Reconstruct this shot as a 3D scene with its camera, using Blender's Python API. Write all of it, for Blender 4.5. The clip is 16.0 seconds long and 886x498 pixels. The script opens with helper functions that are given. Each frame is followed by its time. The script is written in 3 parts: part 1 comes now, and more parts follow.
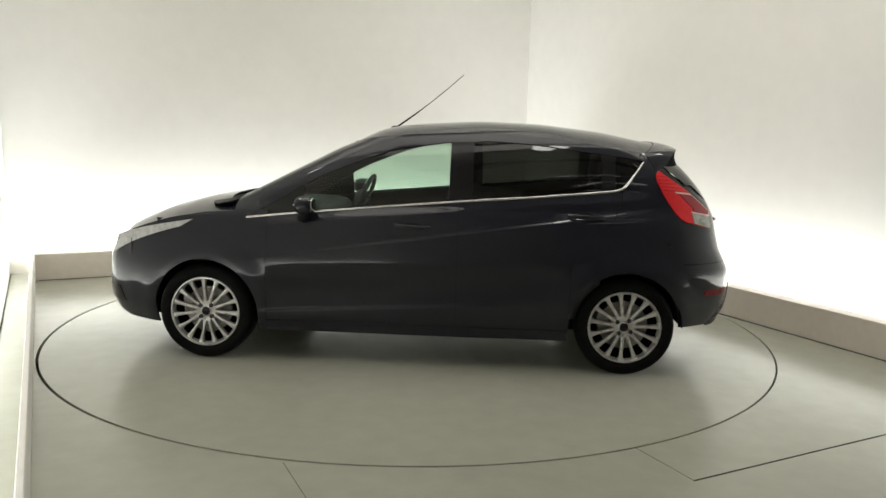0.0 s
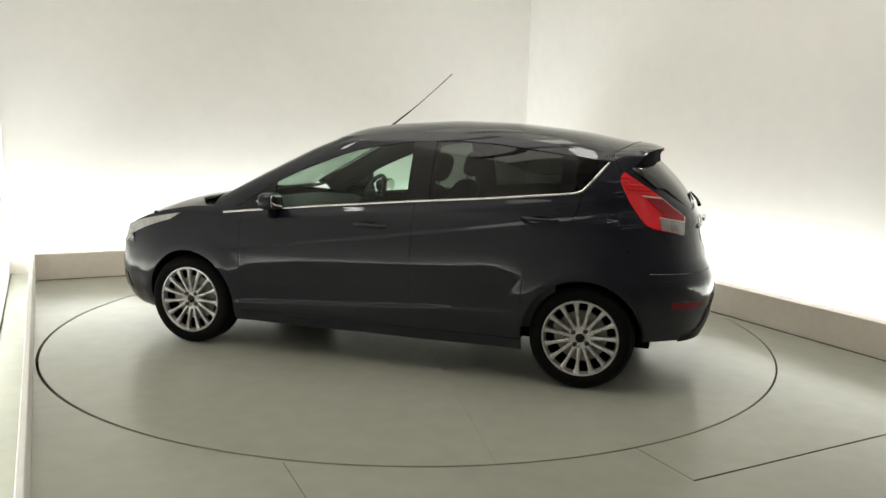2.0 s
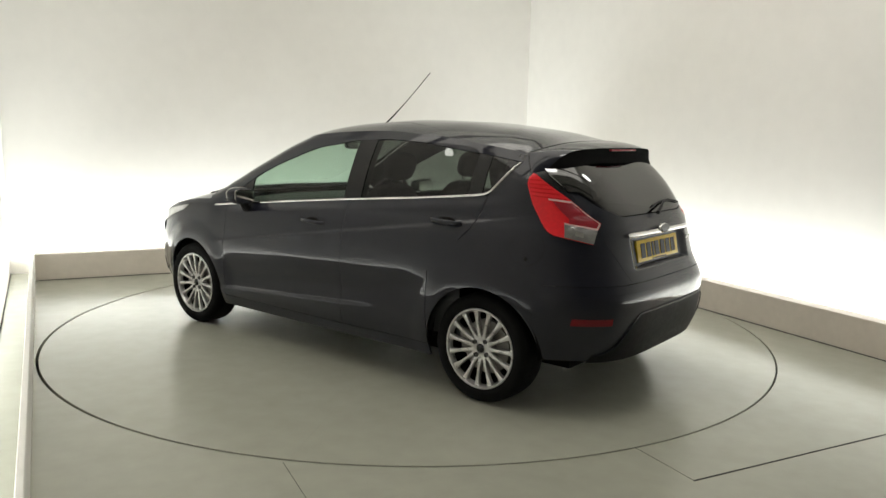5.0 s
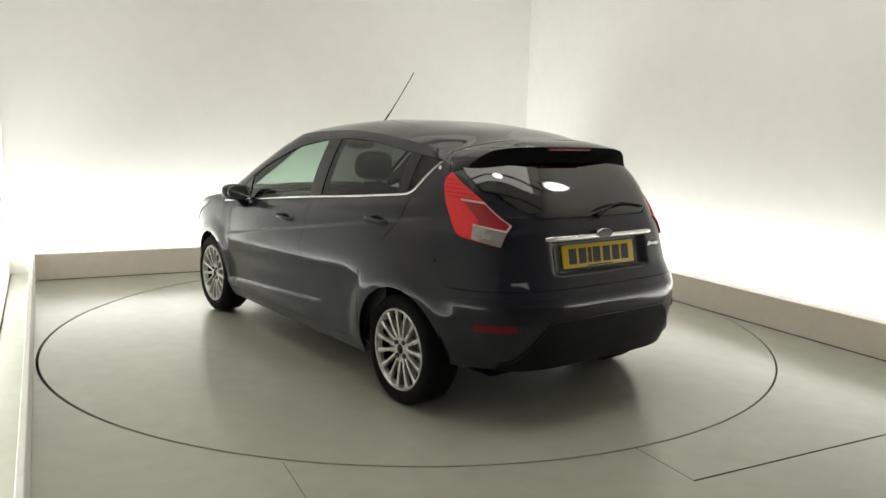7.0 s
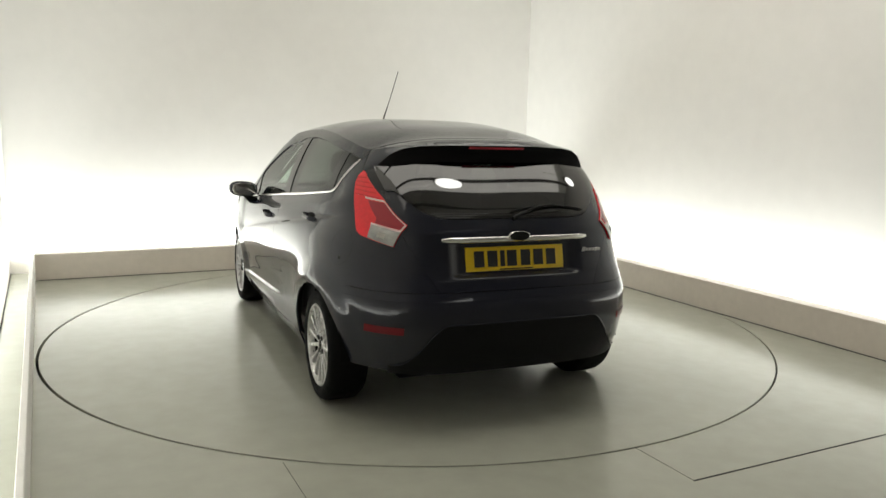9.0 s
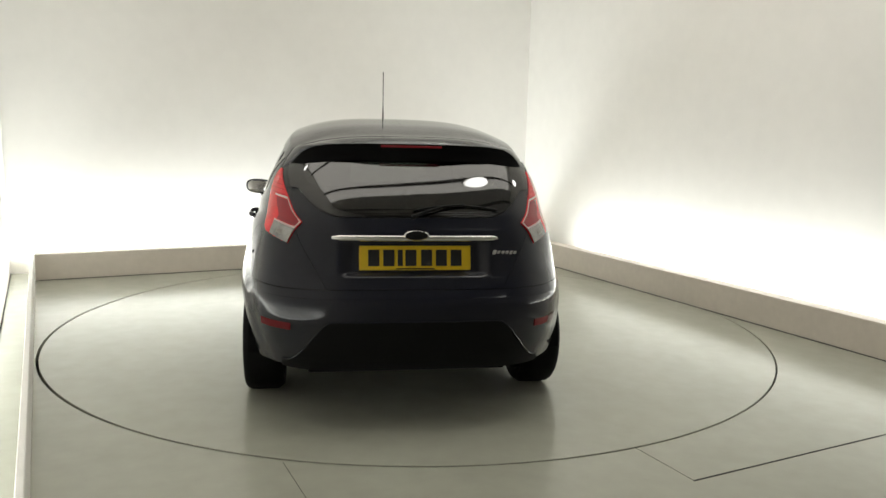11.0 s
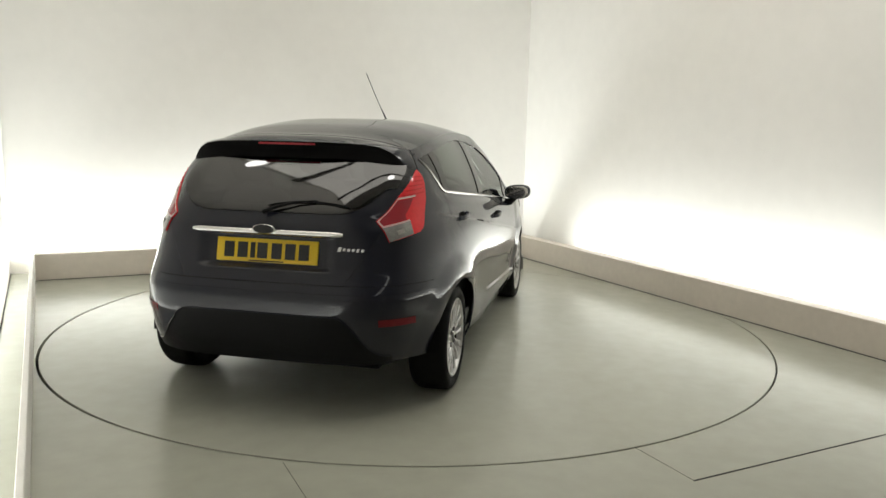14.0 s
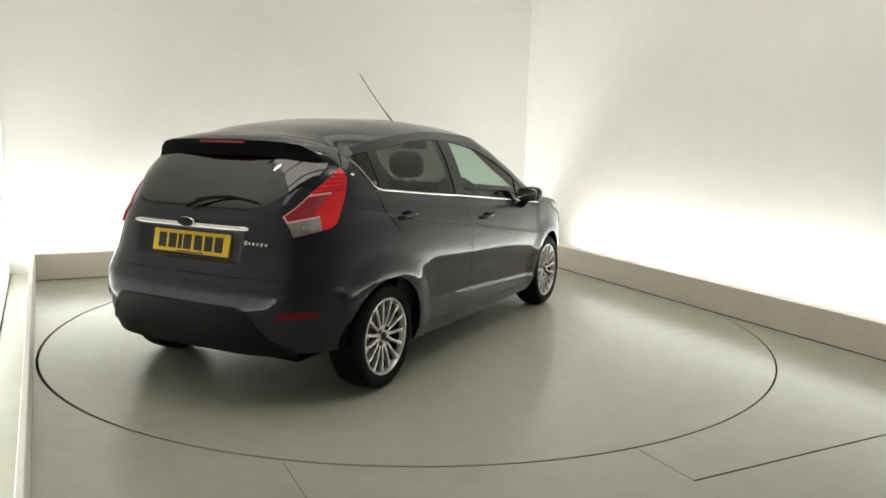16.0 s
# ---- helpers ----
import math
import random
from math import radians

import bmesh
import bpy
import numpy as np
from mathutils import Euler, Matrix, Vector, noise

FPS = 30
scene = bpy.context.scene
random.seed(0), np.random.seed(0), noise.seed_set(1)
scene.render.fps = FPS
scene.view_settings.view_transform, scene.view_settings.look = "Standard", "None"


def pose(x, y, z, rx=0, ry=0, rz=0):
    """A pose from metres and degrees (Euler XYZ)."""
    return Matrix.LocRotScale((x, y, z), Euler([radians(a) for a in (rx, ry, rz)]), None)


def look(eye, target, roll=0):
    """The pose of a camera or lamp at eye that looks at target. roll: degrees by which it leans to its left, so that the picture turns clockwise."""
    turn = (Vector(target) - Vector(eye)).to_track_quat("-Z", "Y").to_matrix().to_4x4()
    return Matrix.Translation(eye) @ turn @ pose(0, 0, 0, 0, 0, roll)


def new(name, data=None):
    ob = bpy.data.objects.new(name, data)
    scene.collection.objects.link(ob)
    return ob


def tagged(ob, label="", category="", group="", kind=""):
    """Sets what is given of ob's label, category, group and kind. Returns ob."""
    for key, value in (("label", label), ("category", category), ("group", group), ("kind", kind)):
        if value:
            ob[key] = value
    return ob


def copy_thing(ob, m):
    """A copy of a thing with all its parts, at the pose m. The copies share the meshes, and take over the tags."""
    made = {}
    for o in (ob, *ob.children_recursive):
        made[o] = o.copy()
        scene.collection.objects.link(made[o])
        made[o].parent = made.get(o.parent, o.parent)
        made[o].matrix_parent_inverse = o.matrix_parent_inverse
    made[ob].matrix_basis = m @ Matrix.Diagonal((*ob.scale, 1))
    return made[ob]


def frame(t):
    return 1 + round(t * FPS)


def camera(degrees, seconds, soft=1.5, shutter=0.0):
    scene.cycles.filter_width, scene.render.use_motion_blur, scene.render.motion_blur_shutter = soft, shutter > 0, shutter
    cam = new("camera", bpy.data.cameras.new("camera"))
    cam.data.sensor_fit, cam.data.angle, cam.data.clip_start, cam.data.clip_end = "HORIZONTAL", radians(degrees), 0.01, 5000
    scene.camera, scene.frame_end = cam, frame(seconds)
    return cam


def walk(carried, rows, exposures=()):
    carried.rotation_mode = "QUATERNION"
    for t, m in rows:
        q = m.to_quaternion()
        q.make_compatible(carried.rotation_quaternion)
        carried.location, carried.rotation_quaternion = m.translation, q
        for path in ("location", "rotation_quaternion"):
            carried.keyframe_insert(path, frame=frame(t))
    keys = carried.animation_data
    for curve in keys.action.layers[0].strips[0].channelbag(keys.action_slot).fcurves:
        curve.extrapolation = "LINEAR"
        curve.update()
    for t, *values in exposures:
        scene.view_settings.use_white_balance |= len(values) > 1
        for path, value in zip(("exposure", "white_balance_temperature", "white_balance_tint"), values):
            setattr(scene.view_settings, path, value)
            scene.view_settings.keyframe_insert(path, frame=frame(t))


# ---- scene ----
cam = camera(60.58, 16.0, soft=1.5)
EYE = pose(-2.2527, -4.9527, 1.3699, 0, 0, -26.551) @ pose(0, 0, 0, 90 - 8.579) @ pose(0, 0, 0, 0, 0, 1.3375)
walk(cam, [(0, EYE), (16, EYE)])

# plan of the booth: plinth faces, wall faces, heights
WEST, EAST, NORTH, SOUTH = -2.50, 2.40, 2.58, -8.0
PLINTH_H, PLINTH_W = 0.238, 0.13
WALL_W, WALL_E, WALL_N = -2.76, 2.82, 3.00
CEIL = 4.4
DISC_R = 2.448
OFF = (-0.098, 0.2376, 0.0)
# the west side runs slightly askew
ASKEW = pose(-2.533, NORTH - 0.003, 0, 0, 0, 1.39)

# ---- world and lamps ----
world = bpy.data.worlds.new("world")
scene.world = world
world.use_nodes = True
world.node_tree.nodes["Background"].inputs["Color"].default_value = (0.9, 0.95, 1, 1)
world.node_tree.nodes["Background"].inputs["Strength"].default_value = 0.05
scene.view_settings.exposure = 0.0


def area_lamp(name, m, sx, sy, power, color, shape="RECTANGLE", spread=180):
    data = bpy.data.lights.new(name, "AREA")
    data.shape, data.size, data.size_y, data.energy, data.color = shape, sx, sy, power, color
    data.spread = radians(spread)
    ob = new(name, data)
    ob.matrix_basis = m
    return ob


WARM, COOL = (0.985, 0.985, 0.95), (0.945, 0.995, 0.985)
TROUGH_Z = 0.10
# tubes in the trough behind the plinths, washing the walls
area_lamp("trough_lamp_north", look((-0.2, NORTH + 0.24, TROUGH_Z), (-0.2, WALL_N - 0.05, 2.2)), 4.7, 0.10, 84, COOL)
area_lamp("trough_lamp_east", look((EAST + 0.24, -1.5, TROUGH_Z), (WALL_E - 0.05, -1.5, 2.2)) @ pose(0, 0, 0, 0, 0, 90), 0.10, 6.5, 82, COOL)
area_lamp("trough_lamp_west", ASKEW @ look((-0.105, -3.0, TROUGH_Z), (-0.19, -3.0, 2.2)) @ pose(0, 0, 0, 0, 0, 90), 0.08, 6.0, 31, COOL)
# the stretched ceiling over the booth is lit from within
area_lamp("ceiling_light", pose(-0.1, -0.80, CEIL - 0.004), 5.0, 3.85, 98, (1.0, 0.955, 0.875))
# round soft lamps under the ceiling
LAMP_Z = 3.1
LAMP_SPOTS = [(0.05, -2.1, 1.0), (1.95, -1.85, 1.0), (-2.1, -0.45, 0.6)]
for lx, ly, size in LAMP_SPOTS:
    area_lamp("ceiling_lamp_light", pose(lx, ly, LAMP_Z - 0.02), 0.46 * size, 0.25 * size, 2.2 * size * size, WARM, "ELLIPSE")
# added tubes behind the camera, never in view: weak fill and streaks on paint
FILL_TUBES = [(0.2, -4.6), (0.2, -5.5), (0.2, -6.4)]
for lx, ly in FILL_TUBES:
    area_lamp("fill_light", pose(lx, ly, CEIL - 0.27), 2.4, 0.06, 0.8, WARM)

# ---- materials ----


def material(name, color, rough=0.5, metal=0.0, noise_scale=0.0, vary=0.12, bump=0.0, coat=0.0, spec=0.5, bump_scale=None, emit=None, stretch=(1, 1, 1)):
    m = bpy.data.materials.new(name)
    m.use_nodes = True
    nodes, links = m.node_tree.nodes, m.node_tree.links
    p = nodes["Principled BSDF"]
    p.inputs["Base Color"].default_value = (*color, 1)
    p.inputs["Roughness"].default_value = rough
    p.inputs["Metallic"].default_value = metal
    p.inputs["Specular IOR Level"].default_value = spec
    if coat:
        p.inputs["Coat Weight"].default_value, p.inputs["Coat Roughness"].default_value = coat, 0.03
    if emit:
        p.inputs["Emission Color"].default_value, p.inputs["Emission Strength"].default_value = (*emit[:3], 1), emit[3]
    if noise_scale:
        coord = nodes.new("ShaderNodeTexCoord")
        mapping = nodes.new("ShaderNodeMapping")
        mapping.inputs["Scale"].default_value = stretch
        links.new(coord.outputs["Object"], mapping.inputs["Vector"])
        big, fine = nodes.new("ShaderNodeTexNoise"), nodes.new("ShaderNodeTexNoise")
        for tex, k in ((big, noise_scale), (fine, noise_scale * 9)):
            tex.inputs["Scale"].default_value, tex.inputs["Detail"].default_value = k, 5
            links.new(mapping.outputs["Vector"], tex.inputs["Vector"])
        add = nodes.new("ShaderNodeMath")
        add.operation = "ADD"
        links.new(big.outputs["Fac"], add.inputs[0])
        links.new(fine.outputs["Fac"], add.inputs[1])
        ramp = nodes.new("ShaderNodeMapRange")
        ramp.inputs["From Min"].default_value, ramp.inputs["From Max"].default_value = 0.6, 1.4
        ramp.inputs["To Min"].default_value, ramp.inputs["To Max"].default_value = 1 - vary, 1 + vary
        links.new(add.outputs[0], ramp.inputs["Value"])
        mul = nodes.new("ShaderNodeVectorMath")
        mul.operation = "SCALE"
        mul.inputs[0].default_value = color
        links.new(ramp.outputs["Result"], mul.inputs["Scale"])
        links.new(mul.outputs["Vector"], p.inputs["Base Color"])
        rmul = nodes.new("ShaderNodeMath")
        rmul.operation = "MULTIPLY"
        rmul.inputs[1].default_value = rough
        links.new(ramp.outputs["Result"], rmul.inputs[0])
        links.new(rmul.outputs[0], p.inputs["Roughness"])
        if bump:
            b = nodes.new("ShaderNodeBump")
            b.inputs["Strength"].default_value, b.inputs["Distance"].default_value = bump, 0.004
            tex = nodes.new("ShaderNodeTexNoise")
            tex.inputs["Scale"].default_value, tex.inputs["Detail"].default_value = bump_scale or noise_scale * 12, 4
            links.new(mapping.outputs["Vector"], tex.inputs["Vector"])
            links.new(tex.outputs["Fac"], b.inputs["Height"])
            links.new(b.outputs["Normal"], p.inputs["Normal"])
    return m


def thin_glass(name, tint, gloss=0.0, base=0.05):
    m = bpy.data.materials.new(name)
    m.use_nodes = True
    nodes, links = m.node_tree.nodes, m.node_tree.links
    nodes.remove(nodes["Principled BSDF"])
    clear, shine, mix, facing, power, scale = (nodes.new("ShaderNode" + k) for k in ("BsdfTransparent", "BsdfGlossy", "MixShader", "LayerWeight", "Math", "Math"))
    clear.inputs["Color"].default_value = (*tint, 1)
    shine.inputs["Roughness"].default_value = gloss
    facing.inputs["Blend"].default_value = 0.5
    power.operation, scale.operation = "POWER", "MULTIPLY_ADD"
    power.inputs[1].default_value = 4.5
    scale.inputs[1].default_value, scale.inputs[2].default_value = 0.9 - base, base
    links.new(facing.outputs["Facing"], power.inputs[0])
    links.new(power.outputs[0], scale.inputs[0])
    links.new(scale.outputs[0], mix.inputs[0])
    links.new(clear.outputs[0], mix.inputs[1])
    links.new(shine.outputs[0], mix.inputs[2])
    links.new(mix.outputs[0], nodes["Material Output"].inputs["Surface"])
    return m


M = {
    "wall": material("wall_paint", (0.78, 0.765, 0.73), 0.62, noise_scale=0.8, vary=0.03, bump=0.05, bump_scale=60),
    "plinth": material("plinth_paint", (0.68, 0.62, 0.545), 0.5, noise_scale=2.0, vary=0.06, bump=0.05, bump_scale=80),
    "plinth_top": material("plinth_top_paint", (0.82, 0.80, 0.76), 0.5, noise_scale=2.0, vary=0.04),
    "floor": material("floor_paint", (0.380, 0.382, 0.322), 0.22, noise_scale=0.9, vary=0.08, bump=0.03, bump_scale=40, spec=0.58),
    "disc": material("turntable_paint", (0.380, 0.382, 0.322), 0.21, noise_scale=0.9, vary=0.07, bump=0.03, bump_scale=40, spec=0.58),
    "joint": material("joint_dark", (0.03, 0.03, 0.028), 0.9),
    "ceiling": material("ceiling_sheet", (0.80, 0.77, 0.70), 0.7, noise_scale=1.0, vary=0.08),
    "beam": material("roof_beam_steel", (0.12, 0.11, 0.10), 0.6, noise_scale=3.0),
    "hall": material("hall_wall", (0.40, 0.38, 0.35), 0.8, noise_scale=1.0),
    "paint": material("car_paint", (0.0068, 0.0081, 0.0155), 0.5, 0.0, coat=0.88, noise_scale=900, vary=0.3, spec=0.1),
    "black": material("black_plastic", (0.0045, 0.0045, 0.005), 0.5, noise_scale=40, vary=0.2, bump=0.1, spec=0.14),
    "reflector": material("reflector_red", (0.13, 0.005, 0.010), 0.25, spec=0.3),
    "gloss_black": material("gloss_black_trim", (0.006, 0.006, 0.007), 0.22, coat=0.2, spec=0.3),
    "chrome": material("chrome", (0.74, 0.73, 0.72), 0.12, 1.0),
    "alloy": material("silver_alloy", (0.56, 0.555, 0.55), 0.28, 0.7, noise_scale=30, vary=0.05),
    "alloy_dark": material("dark_alloy", (0.05, 0.05, 0.05), 0.5, 0.4),
    "tyre": material("tyre_rubber", (0.0045, 0.0045, 0.0045), 0.7, noise_scale=25, vary=0.25, bump=0.2, spec=0.12),
    "brake": material("brake_steel", (0.26, 0.25, 0.23), 0.4, 0.5, noise_scale=40, vary=0.3),
    "red": material("red_lens", (0.72, 0.022, 0.03), 0.12, coat=0.4, spec=0.3, noise_scale=60, vary=0.12),
    "red_dark": material("dark_red_lens", (0.30, 0.022, 0.032), 0.12, coat=0.4, spec=0.3),
    "red_mid": material("mid_red_lens", (0.58, 0.014, 0.02), 0.12, coat=0.4, spec=0.3),
    "pale_lens": material("pale_lens_edge", (0.66, 0.44, 0.42), 0.2, coat=0.6),
    "clear_lens": material("clear_lens", (0.36, 0.352, 0.34), 0.16, 0.5, coat=0.8, noise_scale=18, vary=0.35),
    "head_lens": material("head_lens", (0.55, 0.55, 0.545), 0.14, 0.35, coat=1.0, noise_scale=30, vary=0.35),
    "plate": material("plate_yellow", (0.72, 0.49, 0.012), 0.35, noise_scale=12, vary=0.05),
    "ink": material("plate_ink", (0.012, 0.012, 0.012), 0.5),
    "seat": material("seat_fabric", (0.022, 0.022, 0.024), 0.9, noise_scale=60, vary=0.3, bump=0.3),
    "dash": material("dash_plastic", (0.022, 0.023, 0.025), 0.6, noise_scale=60, vary=0.2, bump=0.2),
    "under": material("underbody", (0.006, 0.006, 0.006), 0.9, spec=0.08),
    "glass": thin_glass("window_glass", (0.62, 0.74, 0.66)),
    "tint": thin_glass("tinted_glass", (0.125, 0.13, 0.12), base=0.045),
    "tube": material("fill_tube_glow", (0.9, 0.9, 0.88), 0.4, emit=(1, 0.97, 0.92, 0.8)),
    "rear_glass": thin_glass("rear_window_glass", (0.03, 0.03, 0.028), 0.04, 0.12),
    "lamp": material("lamp_diffuser", (0.9, 0.9, 0.88), 0.4, emit=(1, 0.96, 0.88, 4)),
    "box": material("grey_box", (0.07, 0.07, 0.055), 0.6, noise_scale=9),
}

# ---- mesh helpers ----


def mesh_of(name, verts, faces, mat, smooth=True):
    me = bpy.data.meshes.new(name)
    me.from_pydata([tuple(map(float, v)) for v in verts], [], faces)
    bm = bmesh.new()
    bm.from_mesh(me)
    bmesh.ops.remove_doubles(bm, verts=bm.verts, dist=1e-5)
    bmesh.ops.recalc_face_normals(bm, faces=bm.faces)
    bm.to_mesh(me)
    bm.free()
    me.materials.append(mat)
    if smooth:
        me.polygons.foreach_set("use_smooth", [True] * len(me.polygons))
        me.set_sharp_from_angle(angle=radians(38))
    return me


def part(name, me, parent=None, label="", m=None):
    ob = new(name, me)
    if parent is not None:
        ob.parent = parent
    if m is not None:
        ob.matrix_basis = m
    if label:
        tagged(ob, label)
    return ob


def join(*pieces):
    """Joins (verts, faces) pairs into one pair."""
    vs, fs = [], []
    for v, f in pieces:
        k = len(vs)
        vs += [tuple(p) for p in v]
        fs += [tuple(i + k for i in q) for q in f]
    return vs, fs


def box(x0, y0, z0, x1, y1, z1, bevel=0.0, seg=2):
    bm = bmesh.new()
    bmesh.ops.create_cube(bm, size=1)
    for v in bm.verts:
        v.co = ((x0 + x1) / 2 + v.co.x * (x1 - x0), (y0 + y1) / 2 + v.co.y * (y1 - y0), (z0 + z1) / 2 + v.co.z * (z1 - z0))
    if bevel:
        bmesh.ops.bevel(bm, geom=bm.edges[:] + bm.verts[:], offset=bevel, segments=seg, profile=0.6, affect="EDGES")
    bm.verts.index_update()
    out = [tuple(v.co) for v in bm.verts], [tuple(v.index for v in f.verts) for f in bm.faces]
    bm.free()
    return out


def moved(vf, m):
    return [tuple(m @ Vector(v)) for v in vf[0]], vf[1]


def mirrored(vf):
    return [(v[0], -v[1], v[2]) for v in vf[0]], [tuple(reversed(f)) for f in vf[1]]


def grid_faces(nu, nv, wrap=False):
    """Faces of a grid whose points run u fastest; wrap closes u."""
    out = []
    for j in range(nv - 1):
        for i in range(nu if wrap else nu - 1):
            a, b = j * nu + i, j * nu + (i + 1) % nu
            out.append((a, b, b + nu, a + nu))
    return out


def revolve(profile, seg=48, closed=False):
    """A surface of revolution about the y axis from (radius, y) pairs."""
    pts = list(profile) + ([profile[0]] if closed else [])
    vs = [(r * math.cos(2 * math.pi * i / seg), y, r * math.sin(2 * math.pi * i / seg)) for r, y in pts for i in range(seg)]
    return vs, grid_faces(seg, len(pts), True)


def tube(path, radius, seg=8, flat=1.0):
    """A round rod along a list of points."""
    pts = [Vector(p) for p in path]
    vs = []
    for i, p in enumerate(pts):
        d = (pts[min(i + 1, len(pts) - 1)] - pts[max(i - 1, 0)]).normalized()
        side = d.cross(Vector((0, 0, 1)))
        side = side.normalized() if side.length > 1e-4 else Vector((1, 0, 0))
        up = side.cross(d).normalized()
        r = radius[i] if isinstance(radius, (list, tuple)) else radius
        vs += [tuple(p + side * (r * flat * math.cos(a)) + up * (r * math.sin(a))) for a in (2 * math.pi * k / seg for k in range(seg))]
    fs = grid_faces(seg, len(pts), True)
    fs += [tuple(reversed(range(seg))), tuple(range(len(vs) - seg, len(vs)))]
    return vs, fs


def curve(points, soft=0.06):
    """A smoothed curve through (x, value) pairs, as a function of x."""
    xs, vs = zip(*sorted(points))
    lo, hi = xs[0], xs[-1]
    n = 600
    g = np.linspace(lo, hi, n)
    vals = np.interp(g, xs, vs)
    k = max(3, int(soft * n) | 1)
    win = np.hanning(k + 2)[1:-1]
    pad = k // 2
    ext = np.concatenate([2 * vals[0] - vals[pad:0:-1], vals, 2 * vals[-1] - vals[-2:-pad - 2:-1]])
    sm = np.convolve(ext, win / win.sum(), "valid")
    return lambda x: float(np.interp(x, g, sm))


# ---- the booth ----


def slab(name, vf, mat, label="", m=None, smooth=False):
    return tagged(part(name, mesh_of(name, *vf, mat, smooth), None, label, m), label, "", "", "structure")


def build_booth():
    # floor sheet with a round hole for the turntable
    seg = 160
    vs, fs = [], []
    inner = [(math.cos(2 * math.pi * i / seg), math.sin(2 * math.pi * i / seg)) for i in range(seg)]
    x0, x1, y0, y1 = WALL_W, WALL_E, SOUTH, WALL_N
    for cx, cy in inner:
        vs.append((cx * (DISC_R + 0.008) - 0.004, cy * (DISC_R + 0.008) - 0.0015, 0))
    for cx, cy in inner:
        k = min((x1 if cx > 0 else -x0) / max(abs(cx), 1e-6), (y1 if cy > 0 else -y0) / max(abs(cy), 1e-6))
        vs.append((cx * k, cy * k, 0))
    for cx, cy in inner:
        vs.append((cx * (DISC_R + 0.008) - 0.004, cy * (DISC_R + 0.008) - 0.0015, -0.05))
    for i in range(seg):
        j = (i + 1) % seg
        fs += [(i, seg + i, seg + j, j), (2 * seg + i, i, j, 2 * seg + j)]
    for sx, sy in ((x1, y1), (x0, y1), (x0, y0), (x1, y0)):
        # corner triangles
        best = sorted(range(seg), key=lambda i: abs(vs[seg + i][0] - sx) + abs(vs[seg + i][1] - sy))[:2]
        vs.append((sx, sy, 0))
        fs.append((seg + best[0], len(vs) - 1, seg + best[1]))
    floor = slab("floor", (vs, fs), M["floor"], "polished cream-grey painted floor")
    pit = slab("turntable_pit", box(-DISC_R - 0.05, -DISC_R - 0.05, -0.16, DISC_R + 0.05, DISC_R + 0.05, -0.1), M["joint"], "dark pit under the turntable")
    # joints between the floor boards
    for name, q in (("floor_joint", (-1.4928, -4.8, 0.0, -1.4912, -1.985, 0.0012)), ("floor_joint", (-0.0155, -2.81, 0.0, -0.0145, -2.452, 0.0012)), ("floor_joint", (-0.018, -2.815, 0.0, 2.40, -2.807, 0.0015))):
        slab(name, box(*q), M["joint"], "thin dark joint in the floor")
    t = 0.12
    for name, q in (("wall_north", (WALL_W - t, WALL_N, -0.1, WALL_E + t, WALL_N + t, CEIL)), ("wall_east", (WALL_E, SOUTH, -0.1, WALL_E + t, WALL_N, CEIL))):
        slab(name, box(*q), M["wall"], "cream-white painted booth wall lit from below")
    slab("wall_south", box(WALL_W - t, SOUTH - t, -0.1, WALL_E + t, SOUTH, CEIL), M["hall"], "plain grey hall wall")
    slab("ceiling", box(WALL_W - t, -2.74, CEIL, WALL_E + t, WALL_N + t, CEIL + t), M["ceiling"], "lit beige stretched ceiling")
    slab("hall_ceiling", box(WALL_W - t, SOUTH - t, CEIL, WALL_E + t, -2.742, CEIL + t), M["hall"], "unlit grey hall ceiling")
    for y in (-6.4, -5.0, -3.6, -2.2, -0.8, 0.6, 2.0):
        slab("roof_beam", box(WALL_W, y - 0.05, CEIL - 0.14, WALL_E, y + 0.05, CEIL - 0.002, 0.01), M["beam"], "dark steel roof beam")
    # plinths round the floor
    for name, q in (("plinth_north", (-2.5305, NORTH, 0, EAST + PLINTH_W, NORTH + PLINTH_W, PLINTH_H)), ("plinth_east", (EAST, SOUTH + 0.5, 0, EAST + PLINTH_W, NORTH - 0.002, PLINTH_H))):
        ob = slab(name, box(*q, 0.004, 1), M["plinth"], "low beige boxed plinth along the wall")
    for q in ((WEST, NORTH - 0.006, 0.0005, EAST - 0.006, NORTH - 0.0005, 0.005), (EAST - 0.006, SOUTH + 0.5, 0.0005, EAST - 0.0005, NORTH - 0.006, 0.005)):
        slab("plinth_joint", box(*q), M["joint"], "dark joint at the foot of the plinth")
    slab("wall_west", moved(box(-0.204 - t, -10.7, -0.1, -0.204, 0.415, CEIL), ASKEW), M["wall"], "cream-white painted booth wall lit from below")
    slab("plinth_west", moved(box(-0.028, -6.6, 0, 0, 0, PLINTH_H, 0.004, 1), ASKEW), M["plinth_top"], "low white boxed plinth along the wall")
    slab("wall_joint", moved(box(-0.2035, -4.0, 0.0005, -0.197, 0.41, 0.010), ASKEW), M["joint"], "dark joint at the foot of the wall")
    return floor


build_booth()


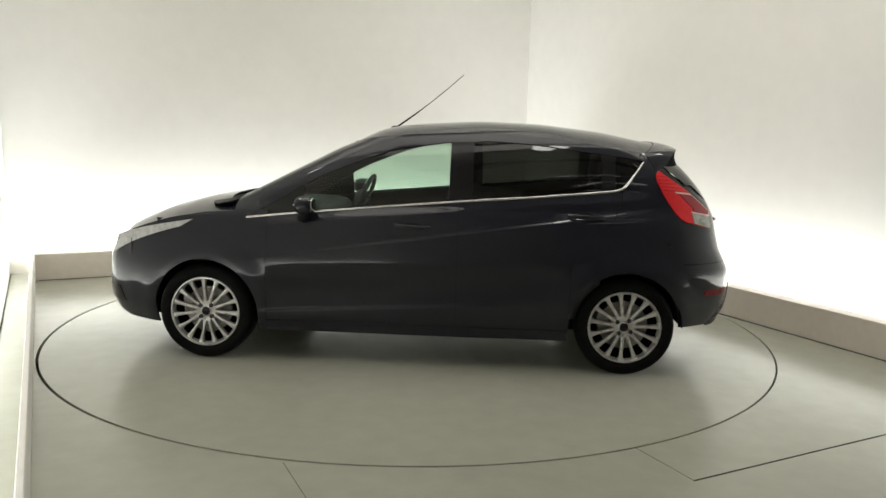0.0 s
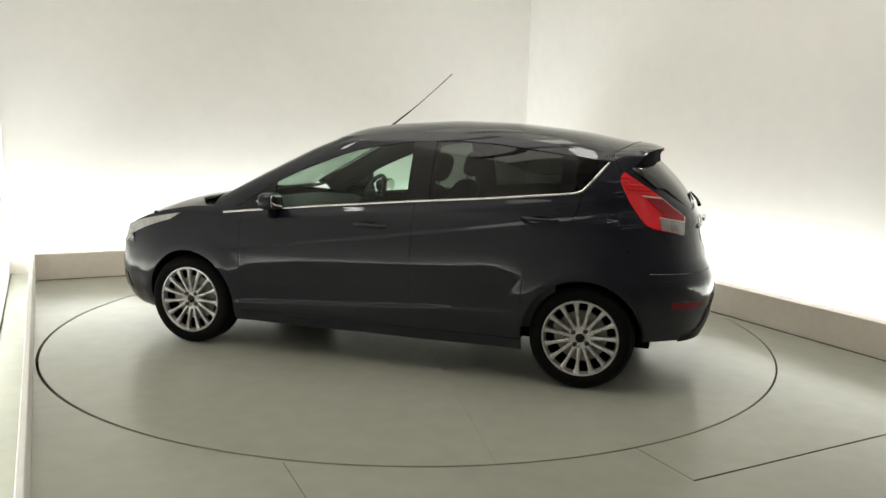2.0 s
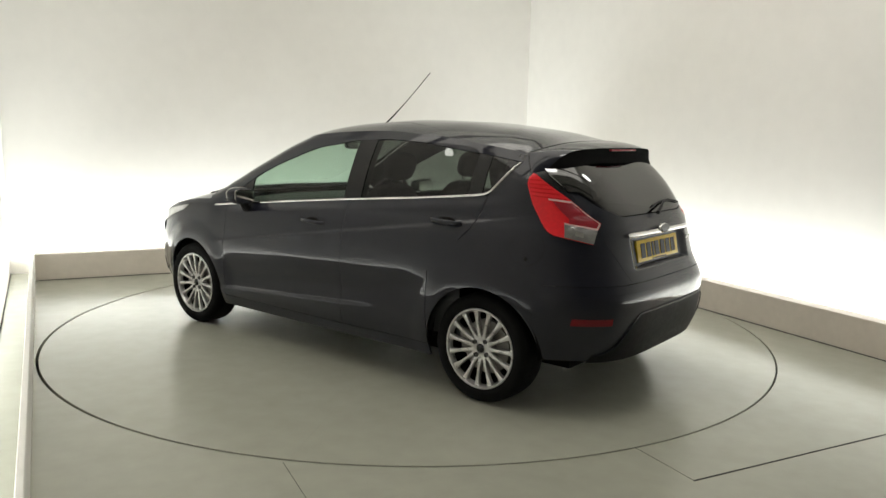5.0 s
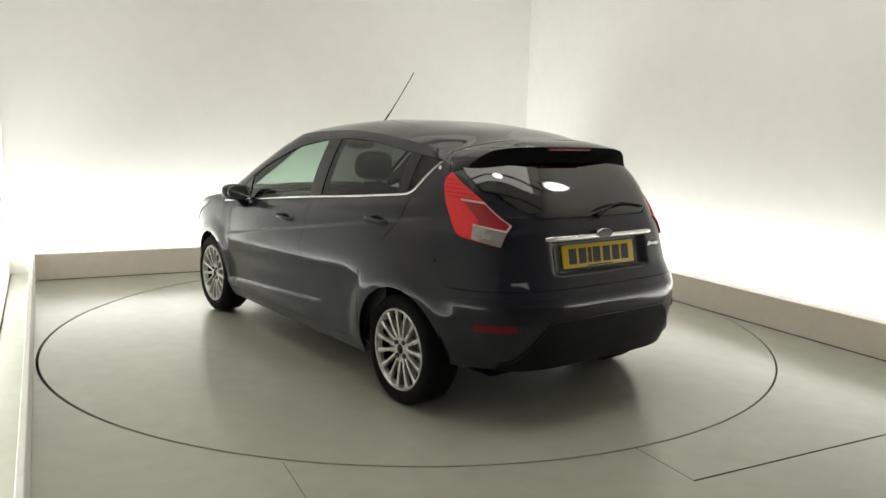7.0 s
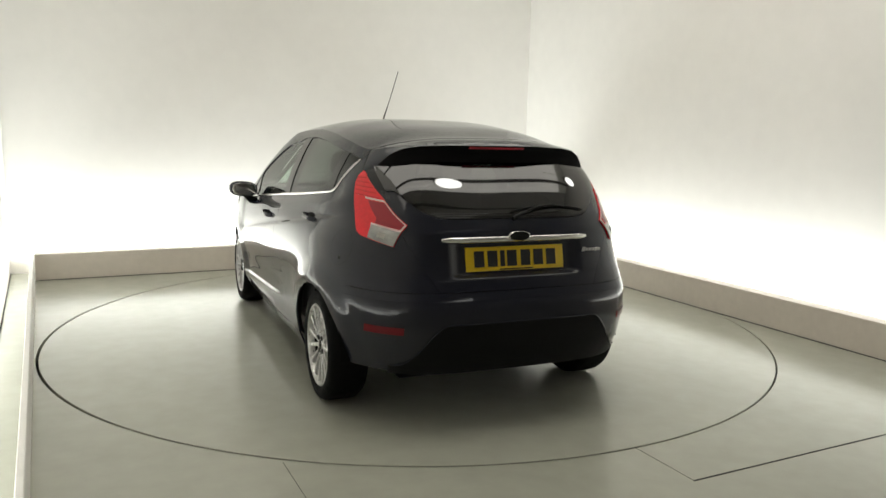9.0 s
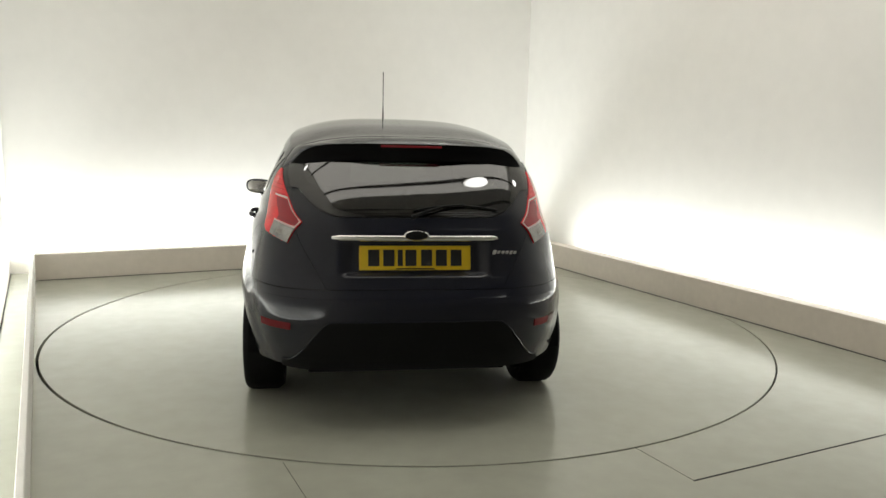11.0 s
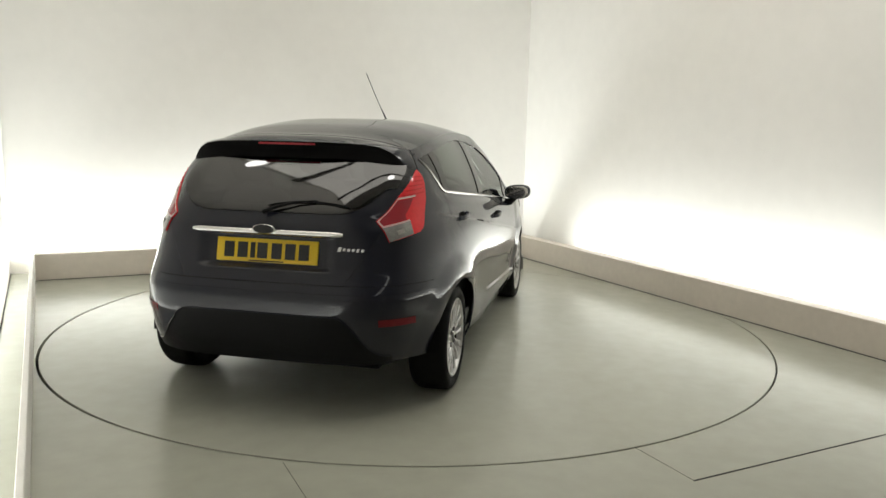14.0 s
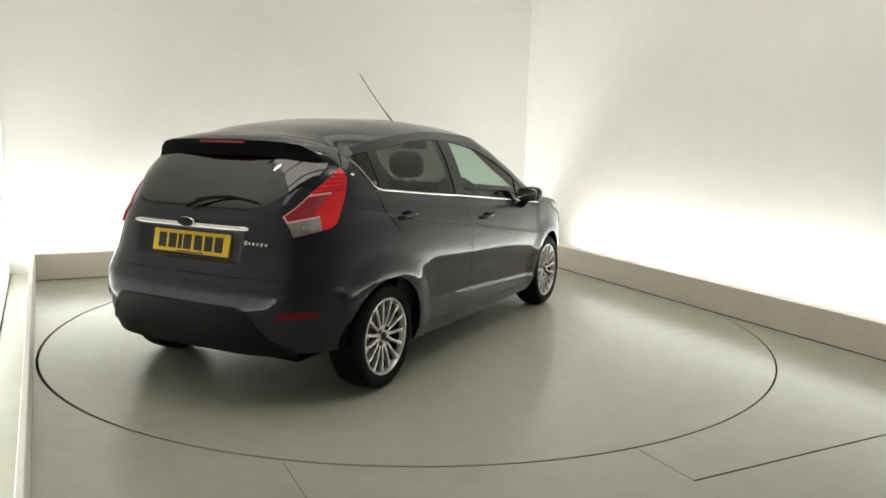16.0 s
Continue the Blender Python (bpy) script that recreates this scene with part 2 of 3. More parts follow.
def build_ceiling_lamps():
    shade = mesh_of("shade", *moved(revolve([(0.25, 0.0), (0.255, 0.02), (0.25, 0.10), (0.16, 0.16), (0.0005, 0.17)], 40), pose(0, 0, 0, 90)), M["hall"])
    diffuser = mesh_of("diffuser", *moved(revolve([(0.247, 0.012), (0.24, 0.008), (0.0005, 0.006)], 40), pose(0, 0, 0, 90)), M["lamp"])
    for lx, ly, size in LAMP_SPOTS:
        root = new("ceiling_lamp")
        tagged(root, "oval white soft lamp hung from the ceiling", "lamp", "ceiling lamps")
        root.matrix_basis = pose(lx, ly, LAMP_Z) @ Matrix.Diagonal((size, 0.55 * size, 1, 1))
        part("shade", shade, root)
        part("diffuser", diffuser, root, "white glowing diffuser")
        part("rod", mesh_of("rod", *tube([(0, 0, 0.17), (0, 0, CEIL - LAMP_Z)], 0.012), M["beam"]), root, "thin steel rod")


# bodies for the added fill tubes, there only to be mirrored in the car
def build_fill_tubes():
    for lx, ly in FILL_TUBES:
        root = new("fill_tube")
        tagged(root, "added unseen fill tube behind the camera, for reflections on the car", "lamp", "hall tube lamps")
        root.matrix_basis = pose(lx, ly, CEIL - 0.26)
        part("housing", mesh_of("housing", *box(-1.25, -0.05, 0.02, 1.25, 0.05, 0.12, 0.008), M["hall"]), root)
        part("tube", mesh_of("tube", *moved(revolve([(0.018, -1.2), (0.018, 1.2)], 16), pose(0, 0, 0.012, 0, 0, 90)), M["tube"]), root, "glowing white tube of the added fill lamp")
        for sx in (-1, 1):
            part("rod", mesh_of("rod", *tube([(sx, 0, 0.12), (sx, 0, 0.258)], 0.008), M["beam"]), root)


def build_block():
    vf = box(-0.08, -0.08, 0.0, 0.08, 0.08, 0.135, 0.006)
    root = part("block", mesh_of("block", *vf, M["box"]), None, "", pose(1.885, 1.70, 0.0, 0, 0, 24))
    tagged(root, "small grey-green box standing on the floor by the plinth", "box")
    part("lid", mesh_of("lid", *box(-0.082, -0.082, 0.136, 0.082, 0.082, 0.148, 0.004), M["hall"]), root, "grey flat lid")


build_ceiling_lamps()
build_fill_tubes()
build_block()


def build_turntable():
    root = new("turntable")
    tagged(root, "round cream-grey turntable set flush in the floor", "turntable")
    for k in range(2):
        a0, n, gap = radians(118.3 + 180 * k), 90, 0.0003
        rim = [(math.cos(a0 + math.pi * i / n), math.sin(a0 + math.pi * i / n)) for i in range(n + 1)]
        side = Vector((math.cos(a0 + math.pi / 2), math.sin(a0 + math.pi / 2)))
        vs = [(x * r + side.x * gap, y * r + side.y * gap, z) for r, z in ((DISC_R - 0.004, -0.04), (DISC_R - 0.004, -0.002), (DISC_R - 0.006, 0.0)) for x, y in rim]
        fs = grid_faces(n + 1, 3)
        fs.append(tuple(range(2 * (n + 1), 3 * (n + 1))))
        fs.append((0, n + 1, 2 * n + 2, 3 * n + 2, 2 * n + 1, n))
        part("deck_plate", mesh_of("deck_plate", vs, fs, M["disc"], False), root)
    return root


turntable = build_turntable()

# ---- the car ----
# half width, nose, tail and corner fullness of the body at each height
W = curve([(0.15, 0.78), (0.20, 0.805), (0.28, 0.835), (0.40, 0.855), (0.52, 0.866), (0.62, 0.866), (0.72, 0.858), (0.80, 0.848), (0.86, 0.838), (0.91, 0.82), (0.95, 0.80), (1.0, 0.785), (1.07, 0.765), (1.15, 0.735), (1.25, 0.69), (1.33, 0.645), (1.38, 0.60), (1.45, 0.52)], 0.05)
XF = curve([(0.15, 1.90), (0.22, 1.99), (0.32, 2.02), (0.45, 2.02), (0.58, 2.00), (0.68, 1.96), (0.78, 1.92), (0.86, 1.85), (0.90, 1.52), (0.94, 1.195), (0.98, 1.068), (1.09, 0.857), (1.19, 0.667), (1.28, 0.50), (1.35, 0.335), (1.38, 0.25), (1.45, 0.04)], 0.03)
XR = curve([(0.15, 1.80), (0.25, 1.87), (0.36, 1.915), (0.50, 1.935), (0.60, 1.93), (0.66, 1.90), (0.72, 1.87), (0.82, 1.845), (0.92, 1.825), (1.0, 1.785), (1.1, 1.695), (1.2, 1.60), (1.3, 1.50), (1.36, 1.43), (1.45, 1.30)], 0.04)
NF = curve([(0.15, 4.6), (0.60, 5.2), (0.80, 5.5), (0.90, 6.5), (0.98, 9.5), (1.10, 9.5), (1.22, 7.5), (1.32, 5.5), (1.45, 4.5)], 0.06)
NR = curve([(0.15, 4.4), (0.60, 4.6), (0.86, 4.4), (1.0, 4.4), (1.18, 5.2), (1.45, 5.0)], 0.08)
BELT = curve([(1.2, 0.845), (0.98, 0.862), (0.58, 0.905), (0.11, 0.95), (-0.26, 0.985), (-0.71, 1.022), (-1.16, 1.065), (-1.5, 1.09)], 0.05)
HUBX, HUBZ, ARCH = 1.2445, 0.286, 0.324


def smooth(a, b, v):
    k = min(max((v - a) / (b - a), 0), 1)
    return k * k * (3 - 2 * k)


def crease(x, z):
    """Pressed relief of the side: a step under the handles and a hollow above the sill."""
    line = 0.768 - 0.145 * x
    step = -0.008 * smooth(line - 0.010, line + 0.010, z) * smooth(1.02, 0.93, z) * smooth(1.05, 0.90, x) * smooth(-1.55, -1.2, x)
    hollow = -0.016 * math.exp(-(((z - 0.475 + 0.08 * x) / 0.10) ** 2)) * smooth(1.0, 0.75, x) * smooth(-1.0, -0.7, x)
    low = 0.370 - 0.065 * x
    lip = 0.010 * smooth(low + 0.012, low - 0.014, z) * smooth(1.0, 0.8, x) * smooth(-0.62, -0.25, x)
    flare = sum(0.014 * smooth(0.47, 0.345, math.hypot(x - h, z - 0.291)) for h in (1.2445, -1.2445))
    belt = BELT(min(max(x, -1.4), 1.1))
    shoulder = -0.015 * smooth(belt - 0.060, belt + 0.004, z) * smooth(1.02, 0.80, x) * smooth(-1.42, -1.12, x)
    return step + hollow + lip + flare + shoulder


def skin_y(x, z):
    a = abs(x) / (XF(z) if x > 0 else XR(z))
    n = NF(z) if x > 0 else NR(z)
    y = W(z) * max(0.0, 1 - min(a, 1) ** n) ** (1 / n)
    return y + crease(x, z) * min(1, y / 0.5)


def skin(phi, z):
    c, s = math.cos(phi), math.sin(phi)
    n = NF(z) if c > 0 else NR(z)
    length = XF(z) if c > 0 else -XR(z)
    p = Vector((length * abs(c) ** (2 / n), W(z) * max(s, 0) ** (2 / n), z))
    p.y += crease(p.x, z) * min(1, p.y / 0.5)
    return p


def phi_of(x, z):
    n = NF(z) if x > 0 else NR(z)
    a = min(abs(x) / (XF(z) if x > 0 else XR(z)), 1) ** (n / 2)
    return math.acos(a if x > 0 else -a)


def inset(p, d):
    """Moves a point of the skin inward by d, across the body."""
    e = 1e-3
    gx = (skin_y(p.x + e, p.z) - skin_y(p.x - e, p.z)) / (2 * e)
    gz = (skin_y(p.x, p.z + e) - skin_y(p.x, p.z - e)) / (2 * e)
    n = Vector((-gx, 1, -gz)).normalized()
    return p - n * d


def side_patch(z0, z1, xa, xb, nu=24, nv=16, d=0.0):
    """A patch of the side between two height curves of x and two edge curves of v."""
    vs = []
    for j in range(nv):
        v = j / (nv - 1)
        a, b = xa(v), xb(v)
        for i in range(nu):
            x = a + (b - a) * i / (nu - 1)
            lo, hi = z0(x), z1(x)
            z = lo + (hi - lo) * v
            p = Vector((x, skin_y(x, z), z))
            vs.append(inset(p, d) if d else p)
    return vs, grid_faces(nu, nv)


def thicken(me, thick):
    """Gives an open sheet an inner face and crisp rims."""
    outer = [v.co.copy() for v in me.vertices]
    inner = [v.co - v.normal * thick for v in me.vertices]
    n = len(outer)
    faces = [tuple(f.vertices) for f in me.polygons]
    count = {}
    for f in faces:
        for a, b in zip(f, f[1:] + f[:1]):
            count[(a, b)] = 1
    verts = outer + inner
    out = faces + [tuple(i + n for i in reversed(f)) for f in faces]
    for a, b in count:
        if (b, a) not in count:
            k = len(verts)
            verts += [outer[b], outer[a], inner[a], inner[b]]
            out.append((k, k + 1, k + 2, k + 3))
    me.clear_geometry()
    me.from_pydata([tuple(v) for v in verts], [], out)
    me.polygons.foreach_set("use_smooth", [True] * len(me.polygons))
    me.set_sharp_from_angle(angle=radians(38))


def sheet(name, vf, mat, parent, label="", thick=0.010):
    me = mesh_of(name, *vf, mat)
    ob = part(name, me, parent, label, pose(*OFF))
    if sum(f.normal.dot(f.center - Vector((0, 0, 0.6))) * f.area for f in me.polygons) < 0:
        me.flip_normals()
    if thick:
        thicken(me, thick)
    return ob


def both(name, vf, mat, parent, label="", thick=0.010):
    a = sheet(name, vf, mat, parent, label, thick)
    b = sheet(name, mirrored(vf), mat, parent, label, thick)
    return a, b


car = new("hatchback_car")
tagged(car, "dark blue-grey five-door hatchback car parked on the turntable", "car")

SHO = curve([(0.85, 0.905), (1.05, 0.90), (1.25, 0.885), (1.45, 0.848), (1.60, 0.805), (1.75, 0.752), (1.90, 0.685)], 0.08)
ZTOP = curve([(1.0, 0.858), (0.9, 0.915), (0.8, 0.975), (0.7, 1.035), (0.6, 1.092), (0.5, 1.140), (0.40, 1.180), (0.27, 1.230), (0.13, 1.277), (-0.17, 1.325), (-0.44, 1.338), (-0.70, 1.325), (-1.04, 1.283), (-1.20, 1.264), (-1.35, 1.240)], 0.05)
ZRAIL = curve([(0.45, 1.320), (0.25, 1.347), (0.05, 1.368), (-0.2, 1.382), (-0.44, 1.385), (-0.8, 1.362), (-1.04, 1.332), (-1.45, 1.27)], 0.1)
YHATCH = curve([(0.60, 0.38), (0.66, 0.41), (0.75, 0.465), (0.86, 0.53), (1.0, 0.585), (1.18, 0.625), (1.3, 0.60), (1.4, 0.57)], 0.05)
XDOOR = curve([(0.2, -0.9175), (0.67, -0.9175), (0.74, -0.985), (0.82, -1.08), (0.90, -1.155), (0.99, -1.195), (1.08, -1.208)], 0.05)


def kink(z):
    """Slanted rear edge of the side windows."""
    return -1.20 - 0.13 * (z - 1.073) / 0.168


def pillar_top(x):
    """Height at which the side turns into the windscreen."""
    lo, hi = 0.86, 1.45
    for _ in range(24):
        mid = (lo + hi) / 2
        if skin_y(x, mid) > 0.75 * W(mid):
            lo = mid
        else:
            hi = mid
    return lo


def rail_top(x):
    return min(pillar_top(x), ZRAIL(x)) if x > 0 else ZRAIL(x)


def phi_y(z, y, rear):
    """The angle at which the skin has half width y at height z, on the front or rear half."""
    n = NR(z) if rear else NF(z)
    a = math.asin(min(1, max(0, y / W(z))) ** (n / 2))
    return math.pi - a if rear else a


def end_patch(z0, z1, half, rear, nu=41, nv=16, d=0.0):
    """A patch across the nose or tail, half(z) wide each way, between two heights that are functions of |y|."""
    vs = []
    for j in range(nv):
        v = j / (nv - 1)
        for i in range(nu):
            u = 2 * i / (nu - 1) - 1
            z = 0.5 * (z0(0) + z1(0))
            for _ in range(5):
                y = abs(u) * half(z)
                z = z0(y) + (z1(y) - z0(y)) * v
            y = abs(u) * half(z)
            p = skin(phi_y(z, y, rear), z)
            dd = d(p.y, z) if callable(d) else d
            vs.append((p.x + (-dd if rear else dd), math.copysign(p.y, u), z))
    return vs, grid_faces(nu, nv)


def ring_patch(pa, pb, za, zb, nu=14, nv=14, d=0.0):
    """A patch round a corner: between angles pa(z), pb(z) and heights za, zb, pushed out by d."""
    vs = []
    for j in range(nv):
        z = za + (zb - za) * j / (nv - 1)
        for i in range(nu):
            phi = pa(z) + (pb(z) - pa(z)) * i / (nu - 1)
            p = skin(phi, z)
            if d:
                q = skin(phi + 0.01, z) - skin(phi - 0.01, z)
                nrm = Vector((q.y, -q.x, 0)).normalized()
                if nrm.dot(Vector((p.x, p.y, 0))) < 0:
                    nrm = -nrm
                p = p + nrm * d
            vs.append(p)
    return vs, grid_faces(nu, nv)


def arch_low(xh, r=ARCH):
    return lambda x: HUBZ + math.sqrt(max(0.0, r * r - (x - xh) ** 2))


def flat(v):
    return lambda *_: v


def arch_patch(xh, z1, nu=40, nv=12, d=0.0, r=ARCH):
    """The side above a wheel opening, with columns gathered at its ends."""
    lo = arch_low(xh, r)
    vs = []
    for j in range(nv):
        v = j / (nv - 1)
        for i in range(nu):
            x = xh - r * math.cos(math.pi * i / (nu - 1))
            z = lo(x) + (z1(x) - lo(x)) * v
            p = Vector((x, skin_y(x, z), z))
            vs.append(inset(p, d) if d else p)
    return vs, grid_faces(nu, nv)


TAIL_X = -1.345


def roof_tail(n):
    """Rear edge of the roof, from its left corner to the middle, bowed back and domed."""
    zr = ZRAIL(TAIL_X)
    y0 = skin_y(TAIL_X, zr)
    out = []
    for i in range(n):
        u = math.cos(math.pi / 2 * i / (n - 1))
        out.append(Vector((TAIL_X - 0.11 * (1 - u ** 3), y0 * u if i < n - 1 else 0.0, 1.352 - (1.352 - zr) * u ** 3.2)))
    return out


def tail_base():
    """Foot of the spoiler: up from the tail light to the roof corner, then along the roof's edge to the middle."""
    side = []
    zr = ZRAIL(TAIL_X)
    for i in range(7):
        k = i / 7
        x, z = -1.402 + (TAIL_X + 1.402) * k, 1.187 + (zr - 1.187) * k
        side.append(inset(Vector((x, skin_y(x, z), z)), -0.0015))
    return side + [p + Vector((0, 0, 0.0012)) for p in roof_tail(31)]


def build_car_body():
    paint, black, gloss = M["paint"], M["black"], M["gloss_black"]
    g = 0.0014
    low = 0.255
    # doors
    front_door = join(side_patch(flat(low), lambda x: BELT(x) - 0.004, lambda v: -0.262 + g, lambda v: 0.872 - 0.012 * v - g, 50, 120))
    rear_edge = lambda v: XDOOR(low + v * 0.8) + g
    rear_door = join(side_patch(flat(low), lambda x: BELT(x) - 0.004, rear_edge, lambda v: -0.262 - g, 40, 120))
    both("front_door", front_door, paint, car)
    both("rear_door", rear_door, paint, car)
    both("sill", side_patch(flat(0.185), flat(low - 0.004), flat(-0.918), flat(0.916), 40, 6), paint, car, "dark painted side sill")
    # front wing
    hi = lambda x: SHO(x)
    wing = join(side_patch(flat(0.20), hi, lambda v: 0.872 - 0.012 * v + g, flat(HUBX - ARCH), 8, 110), arch_patch(HUBX, hi, 44, 50),
                side_patch(flat(0.60), hi, flat(HUBX + ARCH), flat(1.725), 10, 10))
    both("front_wing", wing, paint, car)
    # rear quarter panel
    hip = lambda x: 0.66
    seam_phi = lambda z: phi_of(XDOOR(z) - g, z) if z < 1.073 else phi_of(max(kink(z) - 0.0105, TAIL_X - 0.004) if z < 1.240 else TAIL_X - 0.004, z)
    hatch_phi = lambda z: phi_y(z, YHATCH(z) + g, True) if z < 1.187 else phi_of(-1.402 + (TAIL_X + 1.402) * (z - 1.187) / (ZRAIL(TAIL_X) - 1.187) - 0.016, z)
    quarter = join(ring_patch(seam_phi, hatch_phi, 0.66, ZRAIL(TAIL_X) - 0.001, 56, 110), arch_patch(-HUBX, hip))
    both("rear_quarter", quarter, paint, car)
    # black inner skin, behind the joints
    inner = join(side_patch(flat(0.2), lambda x: BELT(x) - 0.02, flat(-0.90), flat(0.90), 30, 12, 0.03), arch_patch(HUBX, lambda x: 0.84, d=0.03, r=ARCH + 0.005), arch_patch(-HUBX, lambda x: 0.95, d=0.03, r=ARCH + 0.005))
    both("inner_panel", inner, M["under"], car, thick=0)
    # bumpers
    arch_phi_r = lambda z: phi_of(-HUBX - math.sqrt(max(0.0, ARCH ** 2 - max(0.0, z - HUBZ) ** 2)), z)
    half_bumper = ring_patch(arch_phi_r, flat(math.pi), 0.284, 0.620, 60, 22)
    hip_strip = ring_patch(lambda z: phi_of(-HUBX - 0.05, z), flat(math.pi), 0.6205, 0.6575, 60, 5)
    sheet("rear_bumper", join(half_bumper, mirrored(half_bumper), hip_strip, mirrored(hip_strip)), paint, car)
    arch_phi_f = lambda z: phi_of(HUBX + math.sqrt(max(0.0, ARCH ** 2 - max(0.0, z - HUBZ) ** 2)), z)
    half_front = ring_patch(arch_phi_f, flat(0.0), 0.19, 0.62, 50, 20)
    zb = curve([(1.10, 0.972), (1.21, 0.966), (1.41, 0.937), (1.62, 0.884), (1.82, 0.805), (1.95, 0.72)], 0.1)

    def bonnet_at(u, k):
        back, fore = 1.235 - 0.22 * abs(u) ** 3, 1.945 - 0.22 * abs(u) ** 3
        x = back + (fore - back) * k
        return Vector((x, u * (skin_y(x, SHO(x)) - 0.001), SHO(x) + (zb(x) - SHO(x)) * (1 - abs(u) ** 2.6)))
    vs, nu, nv = [], 33, 9
    for j in range(nv):
        for i in range(nu):
            u = i / (nu - 1)
            a, b = skin(phi_of(1.725, 0.60) * u, 0.60), bonnet_at(u, 1.0)
            v = j / (nv - 1)
            p = a.lerp(b, v)
            p.x += 0.022 * math.sin(math.pi * v) * (1 - u ** 4)
            p.y += 0.012 * math.sin(math.pi * v) * u ** 2
            vs.append(p)
    nose = (vs, grid_faces(nu, nv))
    sheet("front_bumper", join(half_front, mirrored(half_front), nose, mirrored(nose)), paint, car)
    sheet("front_grille", end_patch(flat(0.30), flat(0.56), lambda z: 0.52 - (z - 0.3) * 0.4, False, 21, 8, 0.004), black, car, "black trapezoid front grille")
    for k in range(4):
        sheet("grille_bar", end_patch(flat(0.34 + 0.05 * k), flat(0.35 + 0.05 * k), lambda z: 0.49 - (z - 0.3) * 0.4, False, 21, 2, 0.010), M["chrome"], car, "chrome grille bar", 0.006)
    # rear lower panel
    sheet("diffuser", end_patch(lambda y: 0.273, lambda y: 0.515 - 0.20 * smooth(0.38, 0.60, y), flat(0.62), True, 41, 10, 0.003), black, car, "black plastic lower rear panel")
    edge = []
    for y in np.linspace(-0.615, 0.615, 61):
        z = 0.517 - 0.20 * smooth(0.38, 0.60, abs(y))
        edge.append((skin(phi_y(z, abs(y), True), z).x - 0.008, y, z))
    sheet("bumper_crease", tube(edge, 0.003, 8), paint, car, "raised painted edge above the lower panel", 0)
    # tailgate and rear window
    glass_low = lambda y: 0.984 + 0.122 * min(max((y - 0.32) / 0.22, 0), 1) ** 2.4
    glass_top = lambda y: 1.318 - 0.03 * smooth(0.2, 0.6, y)
    sheet("tailgate", end_patch(lambda y: 0.6605, lambda y: glass_low(y) - 0.004, YHATCH, True, 131, 64, lambda y, z: -0.030 * smooth(0.365, 0.290, y) * smooth(0.712, 0.733, z) * smooth(0.900, 0.862, z)), paint, car)
    sheet("rear_window", end_patch(glass_low, glass_top, lambda z: YHATCH(z) - 0.028, True, 81, 24, lambda y, z: -0.006 + 0.022 * max(0.0, 1 - ((z - 1.15) / 0.17) ** 2)), M["rear_glass"], car, "dark tinted rear window", 0)
    for sgn in (1, -1):
        edge = ring_patch(lambda z: phi_y(z, YHATCH(z), True), lambda z: phi_y(z, YHATCH(z) - 0.032, True), 1.06, 1.28, 4, 16)
        sheet("tailgate_pillar", edge if sgn > 0 else mirrored(edge), gloss, car, "gloss black tailgate side trim")
    # windscreen and bonnet
    ws_half = lambda z: 0.75 * W(z)
    header = lambda y: 1.368 - 0.050 * (y / 0.55) ** 2
    sheet("windscreen", end_patch(flat(0.955), header, lambda z: 0.70 * W(z), False, 41, 20, -0.004), M["glass"], car, "clear windscreen", 0)
    frit = ring_patch(lambda z: phi_y(z, 0.75 * W(z), False), lambda z: phi_y(z, 0.692 * W(z), False), 0.955, 1.345, 6, 24, -0.003)
    both("windscreen_border", frit, gloss, car, "black border of the windscreen", 0)
    sheet("scuttle", end_patch(flat(0.93), flat(0.962), lambda z: 0.90 * W(z), False, 31, 3, 0.004), black, car, "black plastic scuttle panel", 0.01)
    vs, nu, nv = [], 41, 24
    for j in range(nv):
        for i in range(nu):
            vs.append(bonnet_at(2 * i / (nu - 1) - 1, j / (nv - 1)))
    sheet("bonnet", (vs, grid_faces(nu, nv)), paint, car)
    # roof
    loop = []
    for i in range(14):
        z = 1.35
        for _ in range(5):
            p = skin(phi_y(z, ws_half(z) * i / 13, False), z)
            z = header(p.y)
        loop.append(p)
    x0 = loop[-1].x
    xs = [x0 + (TAIL_X - x0) * i / 40 for i in range(41)]
    loop += [Vector((x, skin_y(x, rail_top(x)), rail_top(x))) for x in xs[1:]]
    loop += roof_tail(17)[1:]
    zc = curve([(0.43, 1.368), (0.35, 1.388), (0.23, 1.412), (0.03, 1.438), (-0.35, 1.462), (-0.73, 1.452), (-1.1, 1.412), (-1.42, 1.355)], 0.12)
    full = loop + [Vector((p.x, -p.y, p.z)) for p in reversed(loop[1:-1])]
    vs, rows = [], 12
    for j in range(rows):
        k = 1 - 0.999 * j / (rows - 1)
        for p in full:
            xs_ = min(max(p.x, -1.15), 0.12)
            x = xs_ + (p.x - xs_) * k
            vs.append((x, p.y * k, p.z + (zc(x) - p.z) * (1 - k ** 3.3)))
    sheet("roof", (vs, grid_faces(len(full), rows, True)), paint, car, "", 0.004)
    # pillars, side windows
    both("pillar_and_rail", side_patch(ZTOP, rail_top, flat(TAIL_X - 0.0025), flat(0.93), 90, 8), paint, car, "painted windscreen pillar and roof rail")
    both("pillar_base", side_patch(lambda x: BELT(x), pillar_top, flat(0.93), flat(1.06), 10, 8), paint, car)
    wb = lambda x: BELT(x) + 0.004
    both("front_window", side_patch(wb, lambda x: max(ZTOP(x), wb(x) + 0.001), flat(-0.205), flat(0.655), 40, 14, 0.006), M["glass"], car, "clear greenish front side window", 0)
